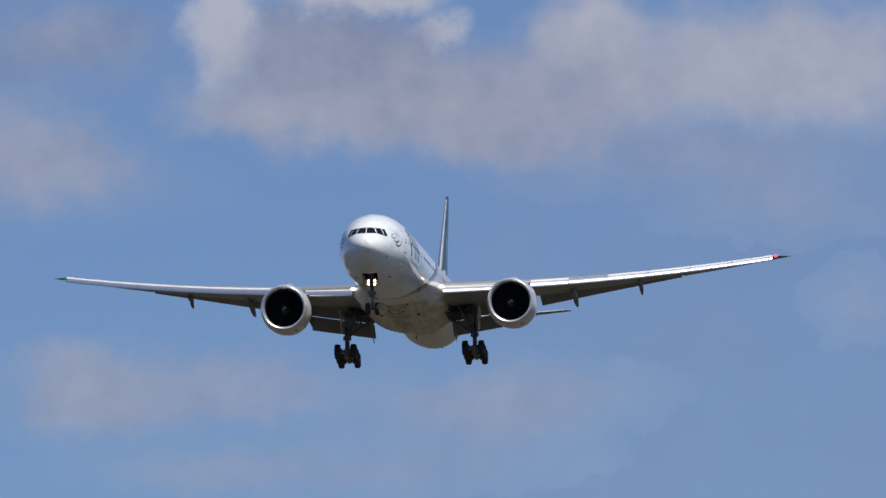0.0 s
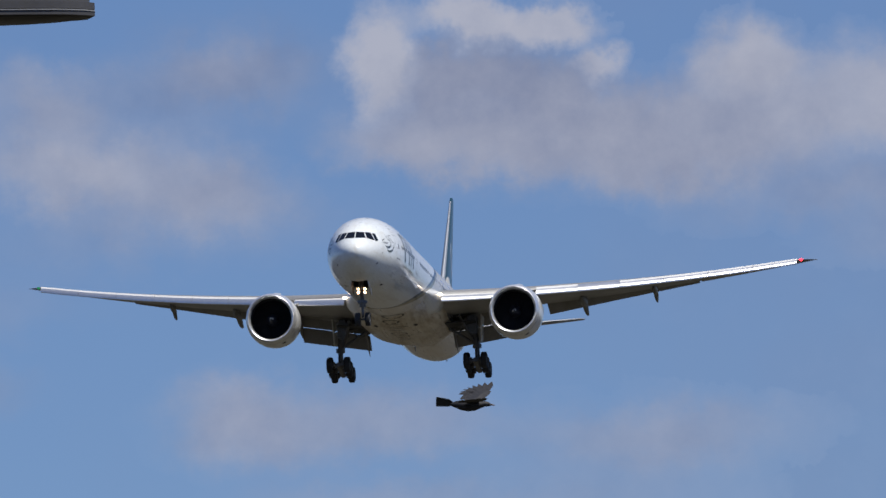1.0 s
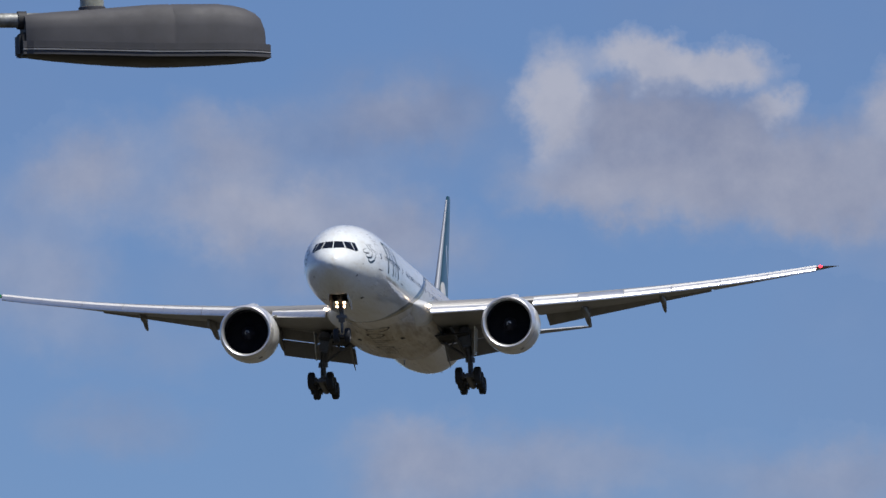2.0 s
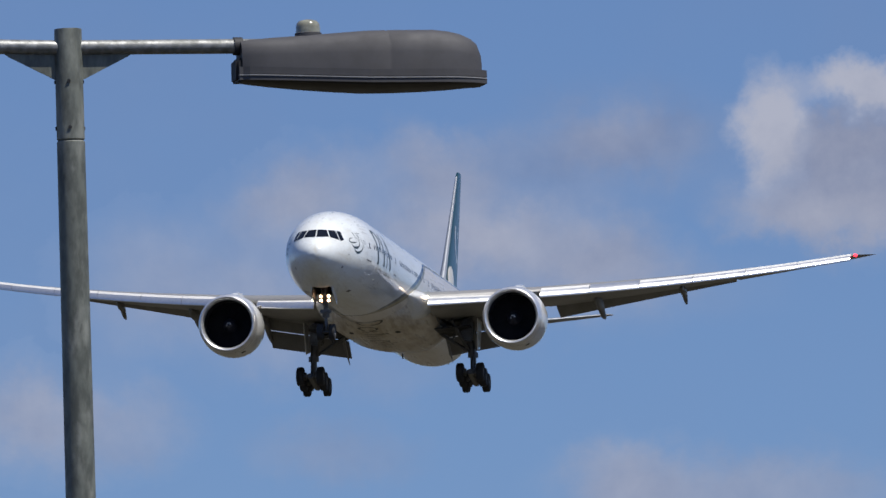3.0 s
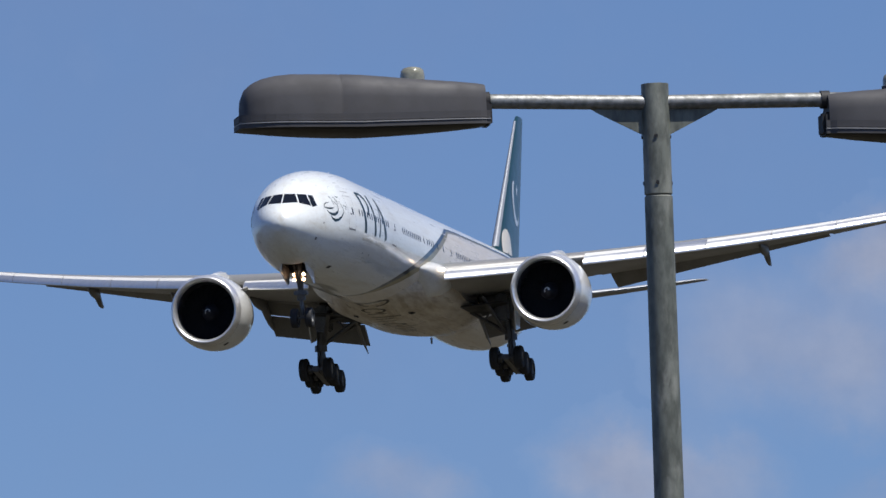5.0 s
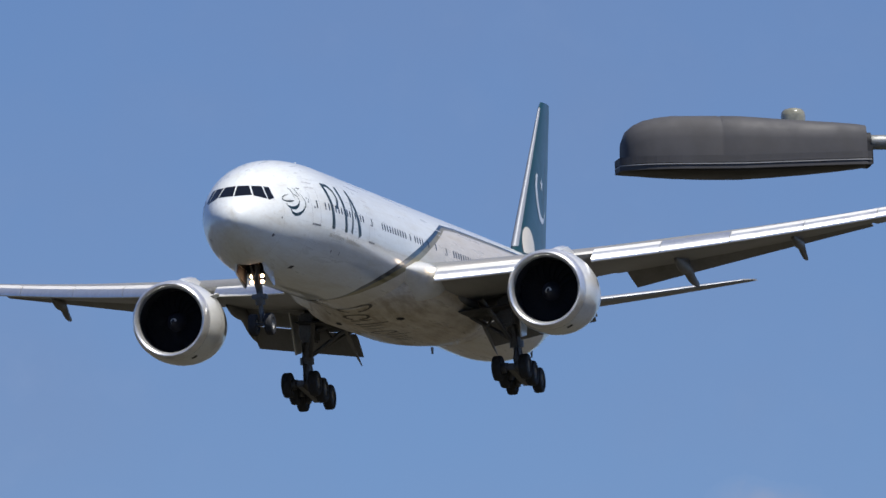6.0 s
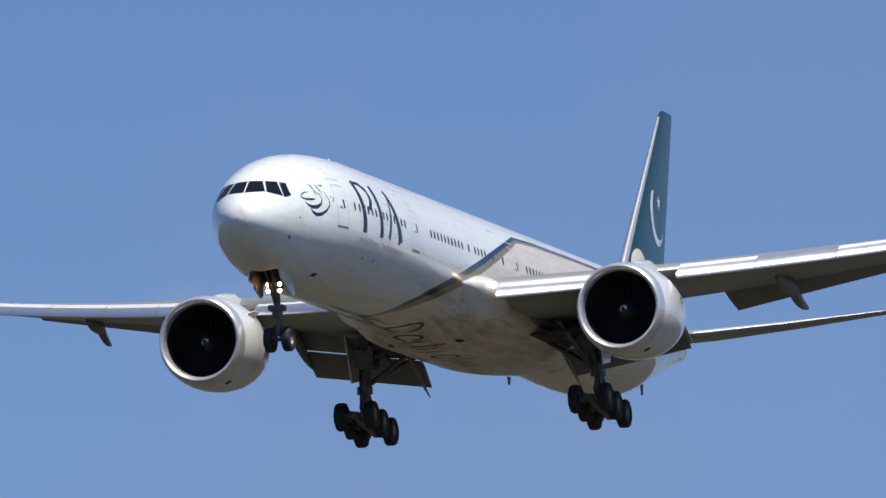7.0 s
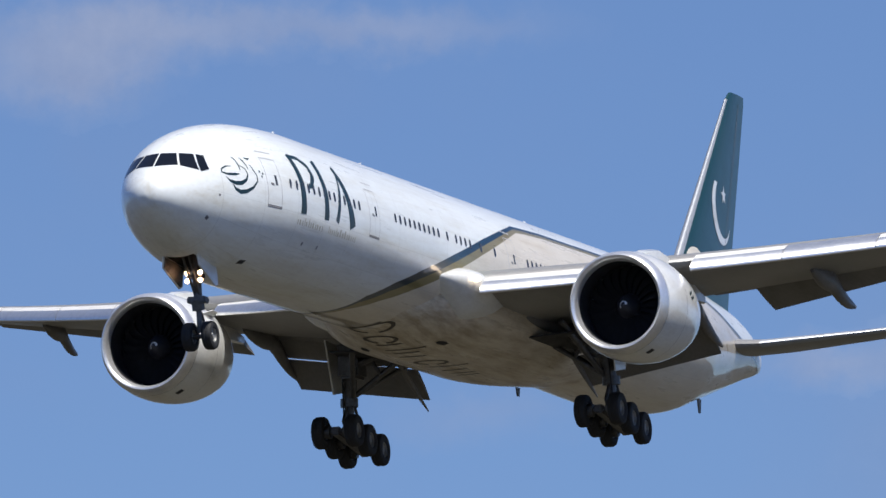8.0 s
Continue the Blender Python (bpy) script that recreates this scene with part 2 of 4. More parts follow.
M_LINE = shader("panel_line", (0.16, 0.16, 0.17), 0.6, grain=0.1)
M_GLASS = shader("cockpit_glass", (0.008, 0.009, 0.011), 0.12, grain=0.1, coat=0.1)
M_PANE = shader("cabin_pane", (0.05, 0.053, 0.06), 0.15, grain=0.1)
M_FIN = shader("fin_green_paint", (0.009, 0.050, 0.055), 0.35, grain=0.06, scale=2, coat=0.3, dirt=(0.03, 0.08, 0.09), dirt_scale=0.4)
M_LANDING = glow("landing_light_glass", (1.0, 0.58, 0.32), 13.0)
M_ROOTLIGHT = glow("root_light_glass", (1.0, 0.78, 0.58), 6.0)
M_RED = glow("red_navigation_light", (1.0, 0.03, 0.05), 5.0)
M_GREENLIGHT = glow("green_navigation_light", (0.05, 0.6, 0.25), 0.4)
M_GALV = shader("galvanised_steel", (0.135, 0.145, 0.122), 0.6, 0.1, grain=0.3, scale=38, bump=0.2, dirt=(0.30, 0.31, 0.275), dirt_scale=17, stretch=(1, 1, 0.4), dirt_amount=0.9)
M_HEAD = shader("dark_grey_plastic", (0.064, 0.063, 0.067), 0.72, grain=0.08, scale=20, dirt=(0.08, 0.075, 0.07), dirt_scale=6)
M_SEAL = shader("pale_seal", (0.30, 0.30, 0.30), 0.6)
M_BOWL = shader("smoked_bowl", (0.012, 0.010, 0.009), 0.5, grain=0.15, scale=10, dirt=(0.018, 0.013, 0.011), dirt_scale=8)
M_CELL = shader("photocell_dome", (0.27, 0.265, 0.20), 0.22, grain=0.25, scale=30, coat=0.6, dirt=(0.12, 0.12, 0.085), dirt_scale=20)
M_BIRD = shader("dark_plumage", (0.016, 0.016, 0.018), 0.7, grain=0.3, scale=40)
M_BIRDPALE = shader("grey_plumage", (0.020, 0.019, 0.020), 0.7, grain=0.35, scale=40)
M_BEAK = shader("beak_horn", (0.12, 0.09, 0.07), 0.5)
M_GRASS = shader("dry_grass", (0.040, 0.033, 0.017), 0.9, grain=0.35, scale=0.4, dirt=(0.034, 0.033, 0.014), dirt_scale=0.02, dirt_amount=0.7)


# ---------- mesh helpers ----------
def part(name, bm, material, parent=None, label="", smooth=True):
    """Links a bmesh as one mesh object under a thing or a part."""
    bmesh.ops.recalc_face_normals(bm, faces=bm.faces)
    mesh = bpy.data.meshes.new(name)
    bm.to_mesh(mesh)
    bm.free()
    for f in mesh.polygons:
        f.use_smooth = smooth
    for m in material if isinstance(material, (list, tuple)) else [material]:
        mesh.materials.append(m)
    if smooth:
        mesh.set_sharp_from_angle(angle=radians(40))
    ob = new(name, mesh)
    ob.parent = parent
    if label:
        tagged(ob, label)
    return ob


def loft(rings, closed=True, caps=True, bm=None, skip=None):
    """Quads between rings of equally many points."""
    bm = bm or bmesh.new()
    rows = [[bm.verts.new(p) for p in ring] for ring in rings]
    n = len(rows[0])
    for a, b in zip(rows, rows[1:]):
        for i in range(n if closed else n - 1):
            j = (i + 1) % n
            quad = (a[i], a[j], b[j], b[i])
            if skip and skip(sum((v.co for v in quad), Vector()) / 4):
                continue
            bm.faces.new(quad)
    if caps and closed:
        bm.faces.new(rows[0][::-1])
        bm.faces.new(rows[-1])
    return bm


def ring_x(x, y, z, ry, rz, n=32):
    return [(x, y + ry * math.cos(2 * math.pi * i / n), z + rz * math.sin(2 * math.pi * i / n)) for i in range(n)]


def tube(a, b, ra, rb=None, n=14, bm=None, caps=True):
    """A round rod from a to b."""
    a, b = Vector(a), Vector(b)
    rb = ra if rb is None else rb
    q = (b - a).to_track_quat("Z", "Y")
    rings = []
    for c, r in ((a, ra), (b, rb)):
        rings.append([c + q @ Vector((r * math.cos(2 * math.pi * i / n), r * math.sin(2 * math.pi * i / n), 0)) for i in range(n)])
    return loft(rings, bm=bm, caps=caps)


def box(lo, hi, bm=None, bevel=0.0):
    bm2 = bmesh.new()
    bmesh.ops.create_cube(bm2, size=1.0)
    lo, hi = Vector(lo), Vector(hi)
    for v in bm2.verts:
        v.co = Vector([lo[k] + (v.co[k] + 0.5) * (hi[k] - lo[k]) for k in range(3)])
    if bevel:
        bmesh.ops.bevel(bm2, geom=bm2.edges[:], offset=bevel, segments=2, affect="EDGES")
    if bm is None:
        return bm2
    mesh = bpy.data.meshes.new("tmp")
    bm2.to_mesh(mesh)
    bm2.free()
    bm.from_mesh(mesh)
    bpy.data.meshes.remove(mesh)
    return bm


def revolve(profile, centre, n=48, bm=None):
    """A turned form about the x axis: profile of (aft distance, radius) from the centre."""
    cx, cy, cz = centre
    return loft([ring_x(cx - d, cy, cz, r, r, n) for d, r in profile], bm=bm, caps=False)


def plate(points, thick, bm=None):
    """A flat panel of even thickness over a polygon."""
    bm = bm or bmesh.new()
    pts = [Vector(p) for p in points]
    normal = (pts[1] - pts[0]).cross(pts[2] - pts[0]).normalized() * thick / 2
    top = [bm.verts.new(p + normal) for p in pts]
    low = [bm.verts.new(p - normal) for p in pts]
    bm.faces.new(top)
    bm.faces.new(low[::-1])
    for i in range(len(pts)):
        j = (i + 1) % len(pts)
        bm.faces.new((top[i], low[i], low[j], top[j]))
    return bm


def smooth_table(table):
    """Monotone cubic through rows of (station, values...)."""
    t = np.array(table, float)
    xs, ys = t[:, 0], t[:, 1:]
    h, d = np.diff(xs)[:, None], np.diff(ys, axis=0) / np.diff(xs)[:, None]
    m = np.zeros_like(ys)
    m[0], m[-1] = d[0], d[-1]
    for i in range(1, len(xs) - 1):
        same = d[i - 1] * d[i] > 0
        m[i] = np.where(same, 2 * d[i - 1] * d[i] / np.where(same, d[i - 1] + d[i], 1), 0)

    def at(x):
        i = int(min(max(np.searchsorted(xs, x) - 1, 0), len(xs) - 2))
        u, k = (x - xs[i]) / h[i][0], h[i][0]
        return ((2 * u**3 - 3 * u**2 + 1) * ys[i] + (u**3 - 2 * u**2 + u) * k * m[i]
                + (3 * u**2 - 2 * u**3) * ys[i + 1] + (u**3 - u**2) * k * m[i + 1])
    return at


# ---------- ground ----------
def build_ground():
    bm = bmesh.new()
    rings = []
    for r in (2, 20, 60, 150, 400, 1000, 2200, 4500):
        rings.append([(r * math.cos(a), r * math.sin(a), 0.12 * noise.noise((r * math.cos(a) / 40, r * math.sin(a) / 40, 0)) if 30 < r < 3000 else 0)
                      for a in (2 * math.pi * i / 64 for i in range(64))])
    loft(rings, bm=bm, caps=False)
    bm.faces.new([v for v in bm.verts[:64]])
    tagged(part("ground", bm, M_GRASS), "open field of dry grass under the approach", "ground", kind="structure")


build_ground()

# ---------- airliner: x forward from the nose, y to port, z up from the axis ----------
airliner = new("airliner")
tagged(airliner, "white wide-body twin-jet airliner with green tail, gear and flaps down", "aircraft")

# station aft of the nose: crown height, keel height, half width
HULL = smooth_table([
    (1.26, -0.64, -0.70, 0.02), (1.32, -0.38, -0.94, 0.31), (1.46, -0.13, -1.15, 0.57), (1.8, 0.18, -1.43, 0.91), (2.3, 0.60, -1.78, 1.28),
    (2.9, 1.08, -2.07, 1.58), (3.5, 1.50, -2.31, 1.84), (4.1, 1.82, -2.51, 2.07), (4.8, 2.09, -2.68, 2.28), (5.6, 2.34, -2.82, 2.48), (7.0, 2.67, -2.96, 2.75),
    (8.5, 2.89, -3.05, 2.94), (10.2, 3.02, -3.10, 3.06), (12.5, 3.10, -3.10, 3.10), (46.0, 3.10, -3.10, 3.10), (50.0, 3.10, -3.18, 3.10), (53.0, 3.10, -3.22, 3.10), (56.0, 3.09, -3.11, 3.00),
    (59.0, 3.06, -2.76, 2.66), (62.0, 2.95, -2.10, 2.12), (65.0, 2.78, -1.40, 1.55), (68.0, 2.54, -0.70, 1.06), (70.3, 2.12, -0.16, 0.72), (71.9, 1.66, 0.18, 0.42), (72.6, 1.40, 0.36, 0.22)])


def hull_point(s, angle, lift=0.0):
    top, low, wide = HULL(s)
    zc, h = (top + low) / 2, (top - low) / 2
    return Vector((-s, (wide + lift) * math.cos(angle), zc + (h + lift) * math.sin(angle)))


def hull_side(s, z, lift=0.006, side=1):
    """The skin point at station s and height z."""
    top, low, wide = HULL(s)
    zc, h = (top + low) / 2, (top - low) / 2
    angle = math.asin(max(-1, min(1, (z - zc) / h)))
    p = hull_point(s, angle, lift)
    return Vector((p.x, side * p.y, p.z))


def keel_point(s, y, lift=0.006):
    top, low, wide = HULL(s)
    zc, h = (top + low) / 2, (top - low) / 2
    return Vector((-s, y, zc - (h + lift) * math.sqrt(max(0, 1 - (y / wide) ** 2))))


def stroke(points, widths, on=hull_side, bm=None, steps=5, closed=False, rows=2, **more):
    """A painted stroke laid on the skin along (station, height) points."""
    bm = bm or bmesh.new()
    pts = [Vector((*p, 0)) for p in points]
    ws = widths if isinstance(widths, (list, tuple)) else [widths] * len(pts)
    path, wide = [], []
    for i in range(len(pts) - (0 if closed else 1)):
        a, b = pts[i], pts[(i + 1) % len(pts)]
        for k in range(steps):
            path.append(a.lerp(b, k / steps))
            wide.append(ws[i] + (ws[(i + 1) % len(ws)] - ws[i]) * k / steps)
    if not closed:
        path.append(pts[-1])
        wide.append(ws[-1])
    lines = []
    for i, (p, w) in enumerate(zip(path, wide)):
        before = path[i - 1] if i or closed else path[0]
        after = path[(i + 1) % len(path)] if i + 1 < len(path) or closed else path[-1]
        d = (after - before).normalized()
        nrm = Vector((-d.y, d.x, 0)) * w / 2
        lines.append([bm.verts.new(on(*((p + nrm * (1 - 2 * k / rows)).to_2d()), **more)) for k in range(rows + 1)])
    if closed:
        lines.append(lines[0])
    for a, b in zip(lines, lines[1:]):
        for k in range(rows):
            bm.faces.new((a[k], a[k + 1], b[k + 1], b[k]))
    return bm


def arc(cs, cz, rs, rz, a0, a1, n=10):
    return [(cs + rs * math.cos(radians(a0 + (a1 - a0) * i / n)), cz + rz * math.sin(radians(a0 + (a1 - a0) * i / n))) for i in range(n + 1)]


def build_fuselage():
    stations = [1.26, 1.28, 1.32, 1.38, 1.46, 1.62, 1.8, 2.0] + [2.2 + 0.19 * i for i in range(24)] + [6.7 + 0.55 * i for i in range(16)]
    stations += [16 + 2.0 * i for i in range(17)] + [49 + 0.8 * i for i in range(29)] + [71.9, 72.3, 72.6]
    rings = [[hull_point(s, 2 * math.pi * i / 96) for i in range(96)] for s in stations]

    def in_well(c):
        return 4.55 < -c.x < 6.5 and abs(c.y) < 0.62 and c.z < -2.0
    bm = loft(rings, skip=in_well)
    hull = part("fuselage", bm, M_FUSELAGE, airliner)
    # nose wheel bay behind the opening, its shade put in as near-black walls
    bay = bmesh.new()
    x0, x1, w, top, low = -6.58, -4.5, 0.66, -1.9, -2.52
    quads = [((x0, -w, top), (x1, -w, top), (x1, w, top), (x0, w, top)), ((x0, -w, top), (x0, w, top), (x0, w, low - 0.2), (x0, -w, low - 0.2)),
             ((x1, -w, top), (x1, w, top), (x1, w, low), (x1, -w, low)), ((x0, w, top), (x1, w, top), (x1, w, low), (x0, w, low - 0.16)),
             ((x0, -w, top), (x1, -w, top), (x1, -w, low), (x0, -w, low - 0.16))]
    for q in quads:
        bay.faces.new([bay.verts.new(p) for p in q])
    part("nose_wheel_bay", bay, M_DARK, hull, "open nose wheel bay, walls coloured near black for shade", smooth=False)
    return hull


fuselage = build_fuselage()


def build_cockpit_windows():
    """Six dark panes round the nose, split by white posts."""
    def pane_point(y, z):
        # station at which the skin passes through (y, z)
        lo, hi = 1.26, 8.0
        for _ in range(40):
            mid = (lo + hi) / 2
            top, low, wide = HULL(mid)
            zc, h = (top + low) / 2, (top - low) / 2
            if (y / wide) ** 2 + ((z - zc) / h) ** 2 > 1:
                lo = mid
            else:
                hi = mid
        top, low, wide = HULL(hi)
        out = Vector((0.55, y / wide, (z - (top + low) / 2) / ((top - low) / 2))).normalized()
        return Vector((-hi, y, z)) + out * 0.012
    # sill inner, sill outer, head outer, head inner as (y, z)
    panes = [((0.03, 0.50), (0.83, 0.53), (0.60, 1.05), (0.03, 1.07)), ((0.90, 0.51), (1.45, 0.355), (1.12, 1.02), (0.675, 1.045)),
             ((1.505, 0.30), (1.68, 0.415), (1.40, 0.98), (1.18, 1.01))]
    for side in (1, -1):
        for corners in panes:
            a, b, c, d = (Vector(p) for p in corners)
            bm = bmesh.new()
            grid = []
            for i in range(9):
                low, high = a.lerp(b, i / 8), d.lerp(c, i / 8)
                grid.append([bm.verts.new(pane_point(side * low.lerp(high, j / 6).x, low.lerp(high, j / 6).y)) for j in range(7)])
            for i in range(8):
                for j in range(6):
                    bm.faces.new((grid[i][j], grid[i + 1][j], grid[i + 1][j + 1], grid[i][j + 1]))
            part("cockpit_window", bm, M_GLASS, fuselage, "dark cockpit window pane")


build_cockpit_windows()


def build_markings():
    # three tall plain shapes of the airline's marking, on both sides
    for side in (1, -1):
        bm = stroke([(9.5, 1.66), (9.78, 0.6), (9.84, -0.60)], [0.34, 0.42, 0.50], steps=6, side=side, rows=3)
        stroke([(9.4, 1.58), (10.3, 1.60), (10.95, 1.36), (11.08, 0.98), (10.75, 0.60), (10.45, 0.50)], [0.14, 0.16, 0.24, 0.30, 0.26, 0.12], bm=bm, side=side)
        part("marking", bm, M_LETTER, fuselage, "tall dark green painted shape")
        bm = stroke([(11.85, 1.68), (12.08, 0.5), (12.14, -0.57)], [0.38, 0.42, 0.48], steps=6, side=side, rows=3)
        part("marking", bm, M_LETTER, fuselage)
        bm = stroke([(13.95, 1.70), (14.55, 0.4), (14.92, -0.54)], [0.34, 0.46, 0.58], steps=6, side=side, rows=3)
        stroke([(14.0, 1.50), (13.55, 0.4), (13.26, -0.52)], [0.10, 0.26, 0.34], bm=bm, side=side)
        part("marking", bm, M_LETTER, fuselage)
        # row of short pale bars under it
        rnd = random.Random(4)
        s = 9.45
        while s < 15.5:
            w = rnd.uniform(0.10, 0.20)
            h = rnd.choice((0.17, 0.19, 0.28))
            if abs(s - 12.1) > 0.22:
                part("marking_bar", stroke([(s, -1.02), (s, -1.02 + h)], w * 0.6, steps=2, side=side), M_GOLDTEXT, fuselage)
            s += w + 0.07
        # curved emblem behind the cockpit
        swell = [0.03, 0.07, 0.11, 0.14, 0.15, 0.15, 0.14, 0.12, 0.09, 0.05, 0.03]
        bm = stroke([(4.74, 0.66), (4.42, 0.62), (4.14, 0.50), (4.08, 0.36), (4.40, 0.32), (4.80, 0.35), (5.10, 0.39)], [0.02, 0.05, 0.05, 0.06, 0.08, 0.10, 0.03], steps=3, side=side)
        stroke([(4.26, 0.20), (4.45, 0.07), (4.74, 0.01), (5.10, 0.04), (5.44, 0.19), (5.62, 0.42), (5.55, 0.62), (5.28, 0.74)], [0.02, 0.10, 0.15, 0.16, 0.11, 0.06, 0.05, 0.03], bm=bm, steps=3, side=side)
        stroke([(4.56, -0.04), (4.72, -0.22), (5.00, -0.30), (5.40, -0.24), (5.85, -0.05), (6.18, 0.22), (6.22, 0.44), (6.08, 0.62), (5.94, 0.84)], [0.02, 0.12, 0.16, 0.15, 0.10, 0.06, 0.05, 0.05, 0.03], bm=bm, steps=3, side=side)
        stroke([(5.00, 1.04), (5.16, 0.94), (5.22, 0.72), (5.20, 0.56)], [0.03, 0.07, 0.06, 0.03], bm=bm, steps=3, side=side)
        stroke([(5.45, 1.06), (5.60, 0.96), (5.72, 0.76), (5.74, 0.62)], [0.03, 0.07, 0.06, 0.03], bm=bm, steps=3, side=side)
        stroke([(5.78, 1.08), (6.0, 1.05), (6.12, 1.10)], [0.03, 0.07, 0.03], bm=bm, steps=3, side=side)
        for ds, z in ((6.42, 0.62), (6.62, 0.56), (6.52, 0.44)):
            stroke([(ds, z), (ds + 0.08, z)], 0.08, bm=bm, steps=2, side=side)
        part("emblem", bm, M_LETTER, fuselage, "dark green curved painted emblem")
    # faded bars across the belly
    for s, y, rs, ry in ((24.3, 0.25, 0.75, 0.85), (26.3, -0.15, 0.60, 0.62), (32.0, -0.15, 0.62, 0.62)):
        part("belly_ring", stroke(arc(s, y, rs, ry, 0, 330, 16), 0.17, on=belly_point, steps=2), M_BELLYMARK, fuselage, "faded dark ring painted on the belly")
    for s, y, ds, dy in ((23.5, 0.9, 0.1, -2.0), (27.2, 0.4, 0.1, -1.1), (28.3, 1.0, 0.0, -1.7), (28.9, 0.5, 0.1, -1.1), (29.9, 0.4, 0.0, -1.1), (33.4, 0.9, 0.0, -1.6), (34.6, 0.4, 0.1, -1.1), (35.6, 0.4, 0.1, -1.1), (36.3, 0.3, 0.1, -1.0)):
        part("belly_bar", stroke([(s, y), (s + ds + 0.001, y + dy)], 0.16, on=belly_point, steps=6), M_BELLYMARK, fuselage, "faded dark bar painted on the belly")


def fairing_ring(s, n=64):
    """The wing-to-body fairing bulges below and beside the hull."""
    u = min(1.0, max(0.0, (s - 21.5) / 9.0))
    v = min(1.0, max(0.0, (49.0 - s) / 10.0))
    k = (u * u * (3 - 2 * u)) * (v * v * (3 - 2 * v))
    wide, low, top = 1.6 + 2.08 * k, -2.95 - 0.60 * k, -1.9 + 2.0 * min(1.0, 2.2 * k)
    pts = []
    for i in range(n):
        a = 2 * math.pi * i / n
        c, d = math.cos(a), math.sin(a)
        p = 1.0 - 0.10 * k
        y = wide * math.copysign(abs(c) ** p, c)
        z = (top + low) / 2 + (top - low) / 2 * math.copysign(abs(d) ** p, d)
        pts.append((-s, y, z))
    return pts, wide, low, top, 1.0 - 0.10 * k


def belly_point(s, y, lift=0.012):
    _, wide, low, top, p = fairing_ring(s)
    c = min(0.999, abs(y) / wide) ** (1 / p)
    d = math.sqrt(1 - c * c) ** p
    z = (top + low) / 2 - (top - low) / 2 * d
    return Vector((-s, y, min(z, keel_point(s, y).z) - lift))


def build_belly_fairing():
    bm = loft([fairing_ring(20 + 0.6 * i)[0] for i in range(49)])
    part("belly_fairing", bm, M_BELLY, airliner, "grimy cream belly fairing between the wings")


build_belly_fairing()
build_markings()


def build_cabin():
    """Cabin windows, doors and small openings, sharing one pane mesh."""
    bm = bmesh.new()
    n = 14
    rim = [(0.115 * math.copysign(abs(math.cos(2 * math.pi * i / n)) ** 0.7, math.cos(2 * math.pi * i / n)),
            0.185 * math.copysign(abs(math.sin(2 * math.pi * i / n)) ** 0.7, math.sin(2 * math.pi * i / n))) for i in range(n)]
    bm.faces.new([bm.verts.new((x, math.sqrt(3.108 ** 2 - (0.42 + z) ** 2), 0.42 + z)) for x, z in rim])
    first = part("cabin_window", bm, M_PANE, fuselage, smooth=False)
    runs = [(8.75, 14), (19.65, 10), (25.45, 1), (26.45, 4), (29.3, 1), (30.9, 1), (34.75, 12), (48.0, 14)]
    flip = Matrix.Diagonal((1, -1, 1, 1))
    mirrored = first.data.copy()
    mirrored.transform(flip)
    stations = [s + 0.5334 * k for s, count in runs for k in range(count)]
    first.location = (-stations[0], hull_side(stations[0], 0.42, 0.008).y - math.sqrt(3.108 ** 2 - 0.42 ** 2), 0)
    for i, s in enumerate(stations):
        for mesh in (first.data, mirrored):
            if i == 0 and mesh is first.data:
                continue
            ob = new("cabin_window", mesh)
            ob.parent = fuselage
            push = hull_side(s, 0.42, 0.008).y - math.sqrt(3.108 ** 2 - 0.42 ** 2)
            ob.location = (-s, push if mesh is first.data else -push, 0)
    for side in (1, -1):
        for s in (7.4, 17.3, 33.0, 46.3, 58.0):
            a, b, low, top = s - 0.53, s + 0.53, -0.60, 1.22
            bm = stroke([(a, low), (a, top), (b, top), (b, low)], 0.035, closed=True, side=side, rows=1)
            door = part("cabin_door", bm, M_SEAM, fuselage, "closed cabin door outlined by its seam")
            part("door_sill", stroke([(a - 0.02, low), (b + 0.02, low)], 0.085, side=side), M_LINE, door)
            part("door_window", stroke([(s + 0.18, 0.22), (s + 0.18, 0.60)], 0.16, side=side, steps=3), M_PANE, door)
            part("door_handle", stroke([(s - 0.25, 0.25), (s - 0.02, 0.22)], 0.09, side=side), M_LINE, door)
            part("door_hood", stroke([(a, 1.48), (b, 1.48)], 0.05, side=side), M_SEAM, door)
        # pitot and static ports, outflow openings
        part("sensor_port", stroke([(3.35, -1.35), (3.5, -1.42)], 0.12, side=side), M_LINE, fuselage)
        part("sensor_port", stroke([(3.75, -0.52), (3.85, -0.54)], 0.08, side=side), M_LINE, fuselage)
        part("air_vent", stroke([(10.4, -1.62), (10.55, -1.62)], 0.12, side=side), M_LINE, fuselage)
        part("air_vent", stroke([(11.9, -1.6), (12.02, -1.6)], 0.12, side=side), M_LINE, fuselage)
        # vent and inlet mouths lie flat on the skin, inner shade painted near black
        part("air_vent", stroke([(7.0, -2.60), (7.4, -2.58)], 0.12, side=side), M_DARK, fuselage)
        bm = stroke([(28.1, side * 1.52), (28.45, side * 1.60), (28.8, side * 1.66)], [0.16, 0.34, 0.22], on=belly_point, steps=3)
        part("air_inlet", bm, M_DARK, fuselage, "cooling air inlet, a flat near-black patch for its shaded mouth")
    for s, z in ((14.5, 3.1), (24.0, 3.1), (43.0, 3.1)):
        bm = plate([(-s, 0, z - 0.05), (-s - 0.28, 0, z + 0.32), (-s - 0.42, 0, z + 0.32), (-s - 0.5, 0, z - 0.05)], 0.03)
        part("blade_antenna", bm, M_WHITE, fuselage, smooth=False)
